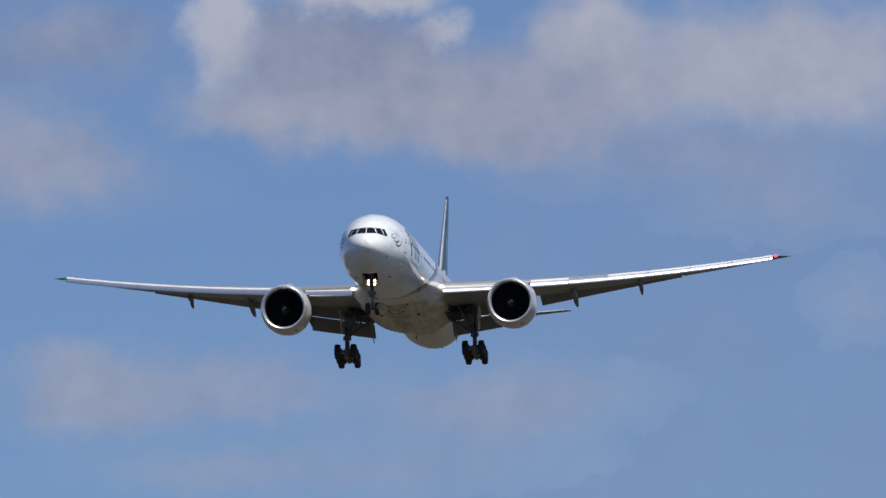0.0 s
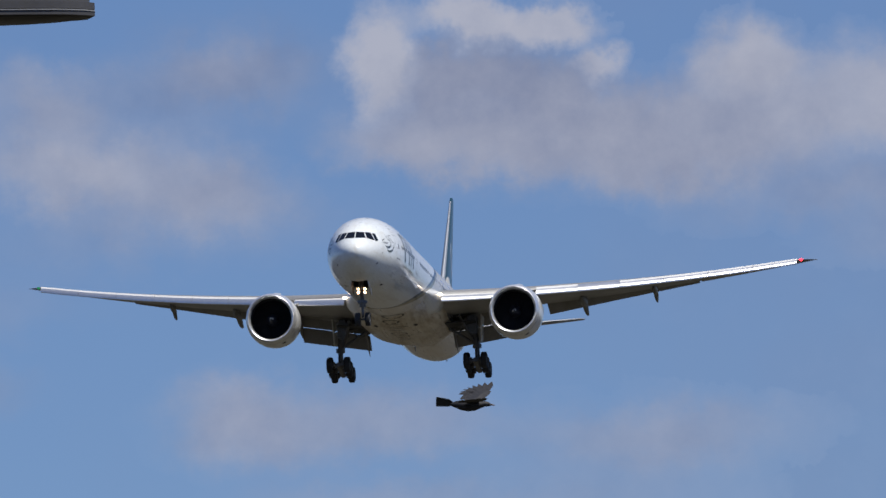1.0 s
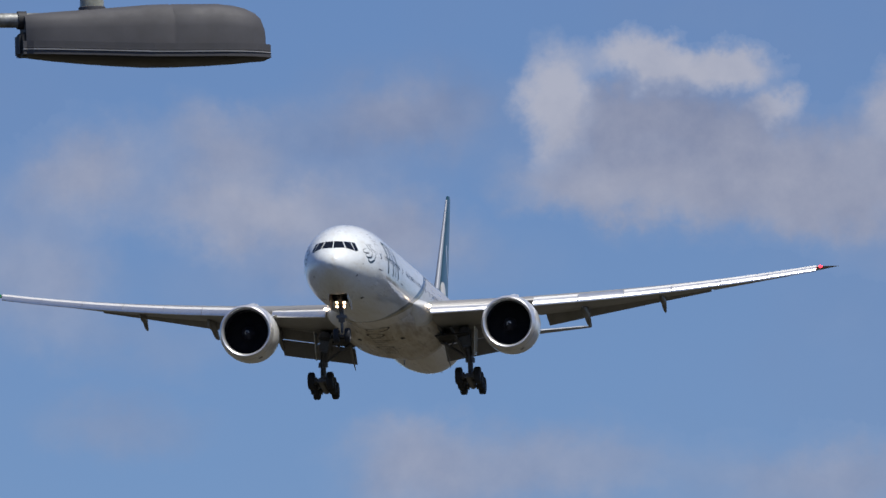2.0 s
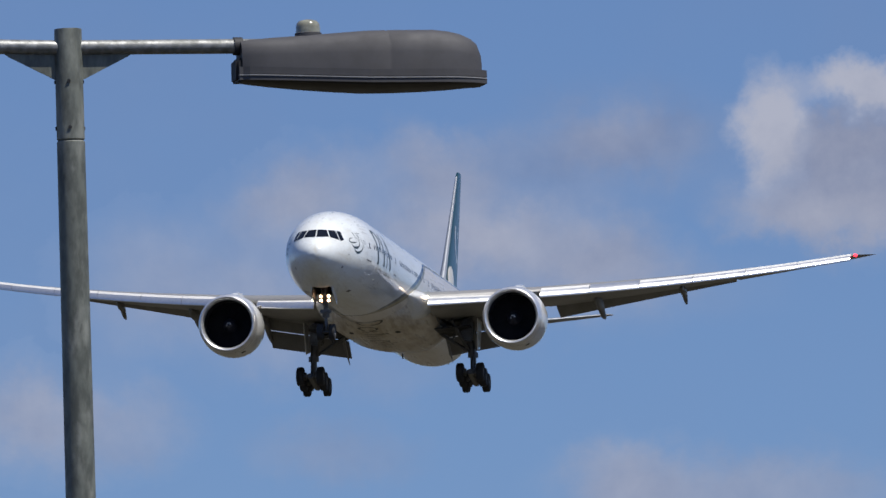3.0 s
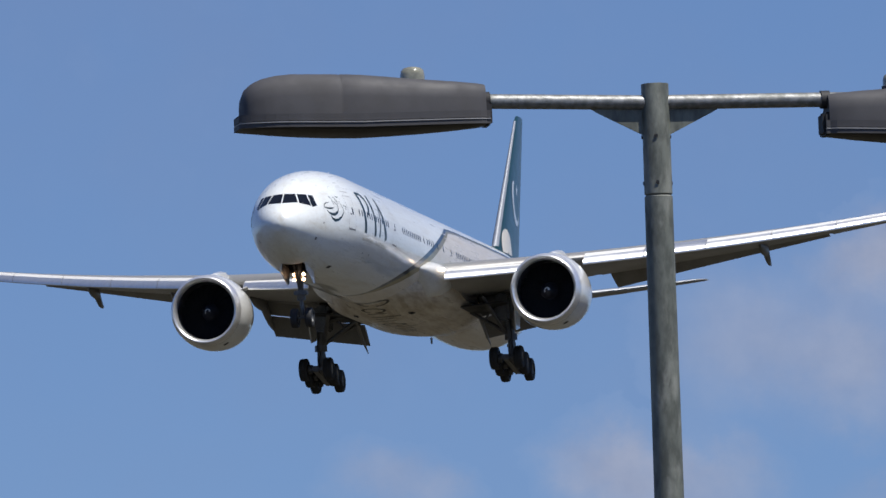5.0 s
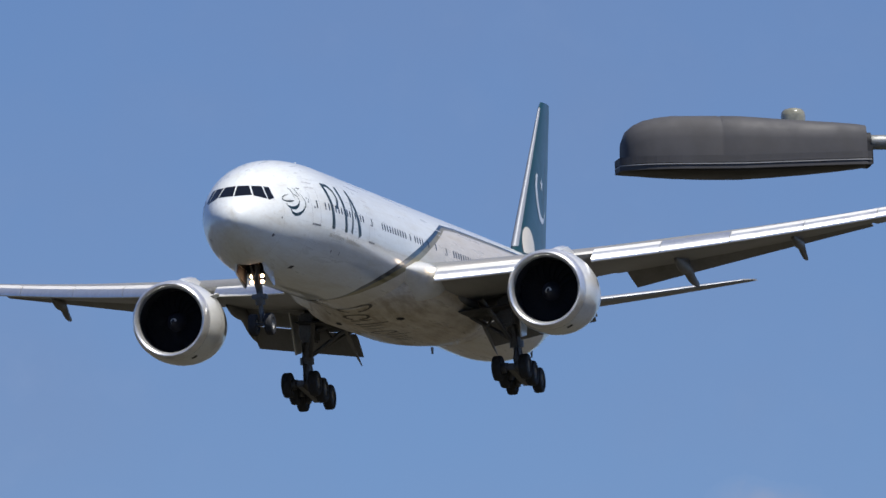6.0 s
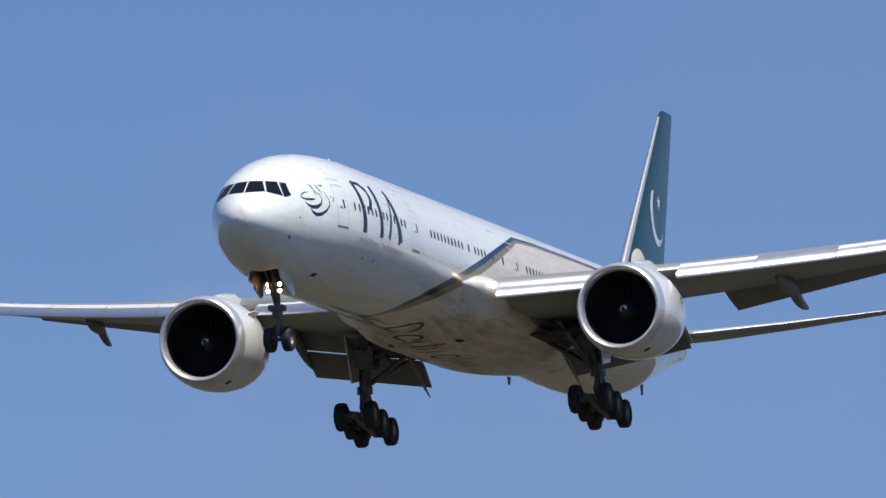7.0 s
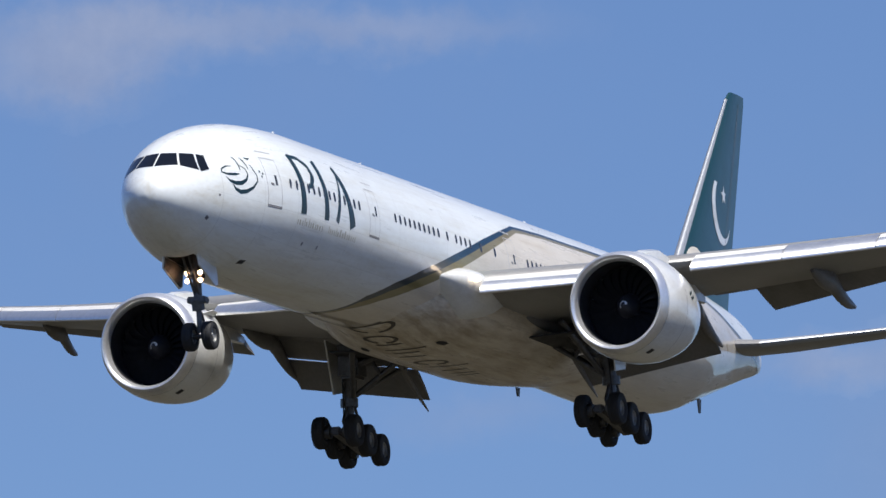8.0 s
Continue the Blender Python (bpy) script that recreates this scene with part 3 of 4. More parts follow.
    for s, z, h in ((41.5, -3.58, 0.3), (64.4, -1.62, 0.55)):
        bm = plate([(-s, 0, z + 0.05), (-s - 0.12, 0, z - h), (-s - 0.3, 0, z - h), (-s - 0.42, 0, z + 0.05)], 0.06)
        part("drain_mast", bm, M_STEEL, fuselage, smooth=False)


build_cabin()

# ---------- wings ----------
ROOT_Y, KINK_Y, TIP_Y, END_Y = 2.4, 10.5, 31.1, 32.4


def wing_at(y):
    """Leading edge station, chord and height of the wing at span y."""
    y = abs(y)
    lead = 27.25 + (y - 3.6) * 0.645
    if y < KINK_Y:
        trail = 39.7 + (y - 3.1) * 0.05
    else:
        trail = 40.07 + (y - KINK_Y) * (47.2 - 40.07) / (TIP_Y - KINK_Y)
    z = -1.12 + 0.0758 * (y - 3.6) + 0.00243 * (y - 3.6) ** 2
    return lead, trail - lead, z


def foil(u, thick):
    """Half thickness of the section at chord fraction u."""
    return 5 * thick * (0.2969 * math.sqrt(u) - 0.126 * u - 0.3516 * u**2 + 0.2843 * u**3 - 0.1036 * u**4)


def wing_ring(y, u0, u1, side, n=12, twist=None):
    lead, chord, z = wing_at(y)
    t = 0.13 - 0.035 * min(1, abs(y) / TIP_Y)
    slope = math.tan(radians(3.2 - 3.2 * abs(y) / TIP_Y))
    us = [u0 + (u1 - u0) * (1 - math.cos(math.pi * i / n)) / 2 for i in range(n + 1)]
    top = [(u, foil(u, t) * (0.72 + 0.45 * min(1, abs(y) / 14)) + 0.012 * math.sin(math.pi * u)) for u in us]
    low = [(u, -foil(u, t) * 0.95 + 0.012 * math.sin(math.pi * u)) for u in us]
    pts = top[::-1] + (low[1:] if u0 == 0 else low)
    return [(-(lead + u * chord), side * abs(y), z + h * chord - u * chord * slope) for u, h in pts]


def under(y, u):
    """A point on the wing's lower skin."""
    lead, chord, z = wing_at(y)
    t = 0.13 - 0.035 * min(1, abs(y) / TIP_Y)
    slope = math.tan(radians(3.2 - 3.2 * abs(y) / TIP_Y))
    return Vector((-(lead + u * chord), y, z + (-foil(u, t) * 0.95 + 0.012) * chord - u * chord * slope))


def steps(a, b, n):
    return [a + (b - a) * i / n for i in range(n + 1)]


def slat_length(y):
    return 1.28 - 0.06 * (abs(y) - 3.7) if abs(y) < 9 else 1.16 - 0.016 * (abs(y) - 11)


def slat_ring(y, side):
    """A slat section, drooped ahead of the leading edge."""
    lead, chord, z = wing_at(y)
    size = slat_length(y)
    droop = radians(27 if abs(y) < 9 else 31)
    ca, sa = math.cos(droop), math.sin(droop)
    x0, z0 = lead + 0.012 * chord, z + 0.0165 * chord + (-0.14 if abs(y) < 9 else 0.09)
    pts = ((0, 0), (0.2, 0.035), (0.45, 0.05), (0.62, 0.045), (0.78, 0.02), (0.90, -0.02), (0.97, -0.065), (1.0, -0.11), (0.985, -0.16), (0.94, -0.19), (0.84, -0.20), (0.70, -0.10), (0.4, -0.03), (0.1, -0.02))
    return [(-(x0 - size * (a * ca + b * sa)), side * y, z0 + size * (b * ca - a * sa)) for a, b in pts]


def flap_ring(y, side, inner, outer, thick=0.12, n=8):
    """A flap section between its ends, each (span, station, height, chord, deflection)."""
    k = (y - inner[0]) / (outer[0] - inner[0])
    x0, z0, chord, deflect = (inner[i] + (outer[i] - inner[i]) * k for i in (1, 2, 3, 4))
    ca, sa = math.cos(radians(deflect)), math.sin(radians(deflect))
    us = [(1 - math.cos(math.pi * i / n)) / 2 for i in range(n + 1)]
    pts = [(v, foil(v, thick) * 1.4) for v in us][::-1] + [(v, -foil(v, thick) * 0.6) for v in us][1:]
    return [(-(x0 + chord * (v * ca + h * sa)), side * y, z0 + chord * (-v * sa + h * ca)) for v, h in pts]


def build_wing(side, name):
    ys = [ROOT_Y, 3.6, 5.5, 7.5, 9.0, KINK_Y] + steps(12.5, TIP_Y, 10)
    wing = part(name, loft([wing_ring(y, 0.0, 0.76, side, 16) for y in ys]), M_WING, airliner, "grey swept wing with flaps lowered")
    # raked tip
    rings = []
    for k in range(7):
        u = k / 6
        y = TIP_Y + (END_Y - TIP_Y) * u
        lead, chord, z = wing_at(TIP_Y)
        a, b = lead + 2.75 * u ** 1.3, lead + chord + 0.5 * u
        h = 0.07 * (1 - 0.8 * u)
        zz = z + 0.3 * u
        rings.append([(-(a + (b - a) * v), side * y, zz + hh * h) for v, hh in ((0, 0), (0.25, 1), (0.6, 0.9), (1, 0), (0.6, -0.9), (0.25, -1))])
    tip = part("wing_tip", loft(rings), M_FLAP, wing, "dark raked wing tip")
    lead, chord, z = wing_at(TIP_Y)
    bm = bmesh.new()
    bmesh.ops.create_uvsphere(bm, u_segments=12, v_segments=8, radius=0.16)
    bmesh.ops.transform(bm, matrix=Matrix.Translation((-(lead + 0.25), side * (TIP_Y + 0.12), z + 0.02)) @ Matrix.Diagonal((1.6, 1.0, 0.6, 1)), verts=bm.verts)
    part("navigation_light", bm, M_RED if side > 0 else M_GREENLIGHT, tip, "red navigation light" if side > 0 else "green navigation light")
    # slats: bare metal leading edges, moved forward and down
    for a, b, bare in ((3.92, 8.3, 0), (11.0, 14.1, 0), (14.13, 17.3, 1), (17.33, 20.7, 0), (20.73, 24.1, 0), (24.13, 27.5, 0), (27.53, 30.95, 0)):
        rings = [slat_ring(y, side) for y in steps(a, b, 3)]
        bm = loft(rings)
        for f in bm.faces:
            c = f.calc_center_median()
            lead, chord, z = wing_at(c.y)
            f.material_index = 1 if -c.x < lead - 0.34 * slat_length(c.y) else 0
        part("slat", bm, [M_SLAT if bare and side > 0 else M_SLATTOP, M_SLAT], wing, "drooped leading-edge slat, bare metal along its nose")
    # trailing edge
    for name, label, inner, outer in (
            ("inboard_flap", "lowered inboard flap, the forward of two slotted panels", (3.4, 38.0, -2.05, 1.42, 29), (8.95, 38.1, -1.15, 1.44, 29)),
            ("aft_flap", "lowered aft flap panel behind an open slot", (3.4, 39.22, -2.80, 1.86, 35), (8.95, 39.34, -1.90, 1.86, 35)),
            ("flap_vane", "", (2.6, 36.9, -2.02, 1.35, 14), (8.95, 37.2, -0.92, 1.1, 14)),
            ("flaperon", "drooped flaperon", (9.1, 37.9, -0.62, 2.2, 3), (11.0, 38.35, -0.44, 2.1, 3)),
            ("outboard_flap", "lowered outboard flap", (11.1, 38.83, -0.55, 2.72, 17), (23.1, 42.5, 1.42, 1.6, 12))):
        part(name, loft([flap_ring(y, side, inner, outer) for y in steps(inner[0], outer[0], 5)]), M_FLAP, wing, label)
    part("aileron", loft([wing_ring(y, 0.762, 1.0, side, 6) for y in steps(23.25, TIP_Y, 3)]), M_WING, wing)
    # spoilers' hinge panels on the upper skin
    for a, b in ((4.0, 6.4), (6.45, 8.9), (10.7, 13.7), (13.75, 16.8), (16.85, 19.9), (19.95, 23.0)):
        rings = []
        for y in (a, b):
            r = wing_ring(y, 0.64, 0.835, side, 4)
            rings.append([(p[0], p[1], p[2] + 0.012) for p in r])
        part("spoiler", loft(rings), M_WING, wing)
    # flap track fairings
    for y, size, tail in ((14.1, 1.0, (42.5, -1.34)), (19.66, 0.8, (43.5, -0.38)), (8.95, 0.90, (41.0, -2.65)), (3.6, 0.55, (41.0, -4.25))):
        lead, chord, z = wing_at(y)
        p0 = under(y, 0.42)
        p1 = under(y, 0.76)
        end = Vector((-tail[0], y, tail[1]))
        rings = []
        for k in range(15):
            u = k / 14
            if u < 0.6:
                c = p0.lerp(p1, u / 0.6)
                c.z -= 0.30 * size * math.sin(u / 0.6 * math.pi / 2)
            else:
                a = Vector((p1.x, y, p1.z - 0.30 * size))
                c = a.lerp(end, (u - 0.6) / 0.4)
                c.z -= 0.20 * size * math.sin((u - 0.6) / 0.4 * math.pi)
            r = max(0.03, math.sin(math.pi * (0.04 + 0.93 * u) ** 0.85) ** 0.7)
            rings.append([(c.x, side * y + side * 0.27 * size * r * math.cos(q), c.z + 0.46 * size * r * math.sin(q)) for q in (2 * math.pi * i / 14 for i in range(14))])
        part("flap_track_fairing", loft(rings), M_FLAP, wing, "pointed grey flap track fairing")
    # landing light in the wing root
    lead, chord, z = wing_at(3.6)
    z -= 0.12
    bm = bmesh.new()
    bmesh.ops.create_uvsphere(bm, u_segments=14, v_segments=8, radius=0.13)
    bmesh.ops.transform(bm, matrix=Matrix.Translation((-(lead - 0.72), side * 3.84, z + 0.06)) @ Matrix.Diagonal((0.8, 1.35, 0.95, 1)), verts=bm.verts)
    part("landing_light", bm, M_ROOTLIGHT, wing, "lit landing light in the wing root")
    # root fillet: a bulb that swells out of the hull and dies inside the wing
    rings = []
    for k in range(25):
        u = k / 24
        s = 24.2 + 8.6 * u
        g = min(1, max(0, (s - 24.2) / 3.3))
        grow = g * g * (3 - 2 * g)
        fade = 1 - 0.5 * max(0.0, (s - 28.5) / 4.3) ** 2
        reach, half = 2.70 + 1.22 * grow, (0.14 + 0.56 * grow) * fade
        rings.append([(-s, side * (2.0 + (reach - 2.0) * fade * math.copysign(abs(math.cos(q)) ** 0.9, math.cos(q))), -1.20 - 0.03 * (s - 27) + half * math.sin(q) * (1.0 if math.sin(q) > 0 else 1.0 + 1.1 * g)) for q in (2 * math.pi * i / 28 for i in range(28))])
    part("root_fillet", loft(rings), M_WHITE, wing, "cream rounded fillet at the wing root")
    return wing


wing_port = build_wing(1, "wing")
wing_starboard = build_wing(-1, "wing")


# ---------- engines ----------
def build_engine(side):
    c = (-25.75, side * 9.75, -2.68)
    cx, cy, cz = c
    cowl = part("engine", revolve([(0.42, 2.01), (0.8, 2.07), (1.4, 2.13), (2.2, 2.14), (3.1, 2.09), (4.0, 1.97), (4.7, 1.82), (5.3, 1.66), (5.32, 1.60), (4.8, 1.62), (4.4, 1.6)], c, 64),
                M_WHITE, airliner, "cream turbofan engine under the wing")
    lip = [(0.46, 2.02), (0.3, 1.985), (0.16, 1.94), (0.06, 1.89), (0.0, 1.825), (0.03, 1.745), (0.12, 1.69), (0.3, 1.645), (0.42, 1.63)]
    part("inlet_lip", revolve(lip, c, 64), M_METAL, cowl, "polished metal inlet lip")
    # the depth's shade comes from near-black duct, fan and blade colours
    part("inlet_duct", revolve([(0.42, 1.63), (0.7, 1.61), (1.1, 1.61), (1.6, 1.63), (1.9, 1.64)], c, 64), M_DUCT, cowl, "inlet duct, near black with its shade put in the colour")
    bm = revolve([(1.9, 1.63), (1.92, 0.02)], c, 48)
    fan = part("fan", bm, M_FAN, cowl, "fan deep in the inlet, near black with the shade coloured in")
    bm = bmesh.new()
    lines = []
    for j in range(6):
        r = 0.45 + 1.15 * j / 5
        sweep = 0.10 * math.sin(j / 5 * math.pi) - 0.16 * (j / 5) ** 2
        tw = 0.5 + 0.55 * j / 5
        half = 0.17 + 0.10 * j / 5
        lines.append([(-1.55 - e * half * math.cos(tw) * 0.8 + back, r * math.cos(sweep + e * half * math.sin(tw) / r), r * math.sin(sweep + e * half * math.sin(tw) / r))
                      for e, back in ((-1, 0), (0, 0.012), (1, 0), (0, -0.012))])
    loft(lines, bm=bm)
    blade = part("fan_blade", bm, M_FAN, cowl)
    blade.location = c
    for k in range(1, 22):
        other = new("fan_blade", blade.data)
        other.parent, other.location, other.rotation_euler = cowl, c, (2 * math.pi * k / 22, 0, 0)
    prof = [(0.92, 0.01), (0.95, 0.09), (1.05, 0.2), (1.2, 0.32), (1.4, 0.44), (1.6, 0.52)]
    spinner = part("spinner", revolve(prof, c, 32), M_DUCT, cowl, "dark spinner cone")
    bm = bmesh.new()
    lines = []
    for k in range(27):
        u = k / 26
        a = radians(215 * u)
        d = 0.925 + 0.07 * u
        r = float(np.interp(d, [p[0] for p in prof], [p[1] for p in prof])) + 0.012
        r2 = float(np.interp(d + 0.05, [p[0] for p in prof], [p[1] for p in prof])) + 0.012
        lines.append((bm.verts.new((cx - d + 0.01, cy + r * math.cos(a), cz + r * math.sin(a))), bm.verts.new((cx - d - 0.05 + 0.01, cy + r2 * math.cos(a), cz + r2 * math.sin(a)))))
    for p, q in zip(lines, lines[1:]):
        bm.faces.new((p[0], p[1], q[1], q[0]))
    part("spiral_mark", bm, M_WHITE, spinner, "white painted spiral")
    part("core_cowl", revolve([(4.4, 1.25), (5.6, 1.15), (6.6, 0.95), (7.6, 0.72), (7.62, 0.6), (7.0, 0.5), (8.2, 0.22), (8.8, 0.03)], c, 32), M_STEEL, cowl, "bare metal core exhaust")
    # pylon
    rings = []
    lead, chord, z = wing_at(9.6)
    for s, low, top, w in ((27.7, -0.72, -0.62, 0.08), (28.8, -0.85, -0.30, 0.24), (30.4, -1.0, -0.08, 0.30), (32.2, -1.5, -0.35, 0.32), (34.5, -1.6, -0.9, 0.26), (36.5, -1.5, -1.2, 0.08)):
        rings.append([(-s, cy - w, low), (-s, cy - w, top - 0.08), (-s, cy, top), (-s, cy + w, top - 0.08), (-s, cy + w, low), (-s, cy, low - 0.05)])
    part("pylon", loft(rings), M_WHITE, cowl, "engine pylon")
    # strakes, drain mast and small markings on the cowl
    for a in (35, 145):
        q = radians(a)
        d = Vector((0, math.cos(q), math.sin(q)))
        o = Vector((cx, cy, cz))
        if (a < 90) == (side < 0):
            bm = plate([o + d * 2.03 + Vector((-1.5, 0, 0)), o + d * 2.45 + Vector((-2.3, 0, 0)), o + d * 2.4 + Vector((-2.9, 0, 0)), o + d * 2.0 + Vector((-3.1, 0, 0))], 0.03)
            part("strake", bm, M_WHITE, cowl, smooth=False)

    def cowl_point(d, a, lift=0.008):
        r = float(np.interp(d, [0.42, 0.8, 1.4, 2.2, 3.2, 4.2], [2.01, 2.07, 2.13, 2.14, 2.09, 1.95])) + lift
        return Vector((cx - d, cy + r * math.cos(a / 2.08), cz + r * math.sin(a / 2.08)))
    # flat near-black patch paints the shade inside the vent
    part("cowl_vent", stroke([(0.95, -2.3), (1.25, -2.3)], 0.3, on=cowl_point, steps=2), M_DARK, cowl)
    for d, a in ((2.9, 0.44), (3.12, 0.54), (3.0, 0.28), (3.28, 0.36)):
        a = a if side > 0 else 6.53 - a
        part("cowl_emblem", stroke([(d, a), (d + 0.16, a + 0.08)], 0.11, on=cowl_point, steps=2), M_LETTER, cowl)
    for d in (0.47, 2.35):
        part("cowl_seam", stroke([(d, -6.535 + 13.07 * k / 40) for k in range(41)], 0.02, on=cowl_point, steps=1, rows=1), M_LINE, cowl)
    return cowl


for side in (1, -1):
    build_engine(side)


# ---------- tail ----------
def thin_ring(lead, chord, t, place, n=12):
    us = [(1 - math.cos(math.pi * i / n)) / 2 for i in range(n + 1)]
    pts = [(u, foil(u, t)) for u in us][::-1] + [(u, -foil(u, t)) for u in us][1:]
    return [place(lead + u * chord, h * chord) for u, h in pts]


def build_fin():
    rows = [(2.3, 59.9, 9.0), (3.6, 61.7, 7.6), (6.0, 64.05, 6.1), (9.0, 67.0, 4.25), (11.9, 69.85, 2.45), (12.25, 70.4, 1.95)]
    fin = part("tail_fin", loft([thin_ring(a, c, 0.10, lambda s, h, z=z: (-s, h, z)) for z, a, c in rows]), M_FIN, airliner, "dark green tail fin with a white crescent")
    rows2 = [(z, a - 0.02, c * 0.045 + 0.05) for z, a, c in rows[1:5]]
    rings = []
    for (z, a, c), (_, a0, c0) in zip(rows2, rows[1:5]):
        k = 0.045
        us = [k * (1 - math.cos(math.pi * i / 6)) / 2 for i in range(7)]
        pts = [(u, foil(u, 0.102)) for u in us][::-1] + [(u, -foil(u, 0.102)) for u in us][1:]
        rings.append([(-(a0 - 0.015 + u * c0), h * c0 * 1.02, z) for u, h in pts])
    part("leading_edge", loft(rings), M_EDGE, fin, "grey metal leading edge")

    def skin(s, z, side=1, lift=0.012):
        zs = [r[0] for r in rows]
        a, c = np.interp(z, zs, [r[1] for r in rows]), np.interp(z, zs, [r[2] for r in rows])
        u = min(0.99, max(0.01, (s - a) / c))
        return Vector((-s, side * (foil(u, 0.10) * c + lift), z))
    for side in (1, -1):
        # crescent, star and pale patch at the root
        bm = bmesh.new()
        inner = arc(68.38, 7.0, 1.27, 1.32, 132, 322, 18)
        outer = arc(68.12, 6.86, 1.46, 1.50, 128, 328, 18)
        a = [bm.verts.new(skin(*p, side=side)) for p in outer]
        b = [bm.verts.new(skin(*p, side=side)) for p in inner]
        for i in range(18):
            bm.faces.new((a[i], a[i + 1], b[i + 1], b[i]))
        part("crescent", bm, M_WHITE, fin, "white painted crescent")
        bm = bmesh.new()
        pts = [(68.42 + (0.42 if i % 2 == 0 else 0.17) * math.sin(math.pi * i / 5), 7.52 + (0.42 if i % 2 == 0 else 0.17) * math.cos(math.pi * i / 5)) for i in range(10)]
        mid = bm.verts.new(skin(68.42, 7.52, side=side))
        vs = [bm.verts.new(skin(*p, side=side)) for p in pts]
        for i in range(10):
            bm.faces.new((mid, vs[i], vs[(i + 1) % 10]))
        part("star", bm, M_WHITE, fin, "white painted star")
        bm = bmesh.new()
        loops = [[bm.verts.new(skin(63.9 + 1.35 * f * math.cos(a), 3.3 + 1.5 * f * math.sin(a), side=side, lift=0.02)) for a in (math.pi * i / 14 for i in range(15))] for f in (0.08, 0.3, 0.5, 0.7, 0.85, 1.0)]
        for a, b in zip(loops, loops[1:]):
            for i in range(14):
                bm.faces.new((a[i], a[i + 1], b[i + 1], b[i]))
        part("root_patch", bm, M_CREAM, fin, "pale rounded patch at the fin root")
    bm = stroke([(67.6, 3.3), (71.3, 11.8)], 0.05, on=skin, rows=1)
    part("rudder_seam", bm, M_LINE, fin)


def build_tailplane(side):
    rings = []
    for y, a, c, z in ((0.6, 63.6, 8.0, 0.63), (1.2, 64.55, 7.0, 0.68), (1.7, 65.4, 6.1, 0.72), (2.3, 66.06, 5.5, 0.77), (6.0, 68.65, 3.9, 1.22), (10.3, 71.7, 2.0, 1.82), (10.77, 72.4, 1.1, 1.88)):
        rings.append(thin_ring(a, c, 0.09, lambda s, h, y=y, z=z, a=a: (-s, side * y, z + h + 0.045 * (s - a))))
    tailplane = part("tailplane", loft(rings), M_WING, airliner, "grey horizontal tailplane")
    rings = []
    for y, a, c, z in ((2.3, 66.06, 5.5, 0.77), (6.0, 68.65, 3.9, 1.22), (10.3, 71.7, 2.0, 1.82)):
        us = [0.06 * (1 - math.cos(math.pi * i / 6)) / 2 for i in range(7)]
        pts = [(u, foil(u, 0.092)) for u in us][::-1] + [(u, -foil(u, 0.092)) for u in us][1:]
        rings.append([(-(a - 0.012 + u * c), side * y, z + h * c * 1.03 + 0.045 * u * c) for u, h in pts])
    part("leading_edge", loft(rings), M_EDGE, tailplane, "grey metal leading edge")


build_fin()
for side in (1, -1):
    build_tailplane(side)


# ---------- landing gear ----------
def wheel_mesh(radius, width, hub):
    """Tyre and hub turned about the y axis, as two meshes."""
    def turn(profile, n=28):
        return loft([[(r * math.cos(2 * math.pi * i / n), y, r * math.sin(2 * math.pi * i / n)) for i in range(n)] for y, r in profile], caps=False)
    w = width / 2
    tyre = turn([(-w * 0.75, hub), (-w * 0.98, hub * 1.25), (-w, radius * 0.80), (-w * 0.86, radius * 0.93), (-w * 0.55, radius * 0.99), (-w * 0.2, radius), (-w * 0.16, radius * 0.985),
                 (w * 0.16, radius * 0.985), (w * 0.2, radius), (w * 0.55, radius * 0.99), (w * 0.86, radius * 0.93), (w, radius * 0.80), (w * 0.98, hub * 1.25), (w * 0.75, hub)])
    rim = turn([(-w * 0.5, 0.02), (-w * 0.62, hub * 0.35), (-w * 0.45, hub * 0.42), (-w * 0.4, hub * 0.8), (-w * 0.78, hub * 0.97), (-w * 0.75, hub * 1.02),
                (w * 0.75, hub * 1.02), (w * 0.78, hub * 0.97), (w * 0.4, hub * 0.8), (w * 0.45, hub * 0.42), (w * 0.62, hub * 0.35), (w * 0.5, 0.02)])
    return tyre, rim


def add_wheels(places, radius, width, hub, parent):
    tyre_bm, rim_bm = wheel_mesh(radius, width, hub)
    first = part("tyre", tyre_bm, M_TYRE, parent, "black rubber tyre")
    rim = part("rim", rim_bm, M_HUB, parent, "grey wheel rim")
    first.location = rim.location = places[0]
    for p in places[1:]:
        for ob in (first, rim):
            other = new(ob.name.split(".")[0], ob.data)
            other.parent, other.location = parent, p
            tagged(other, ob["label"])


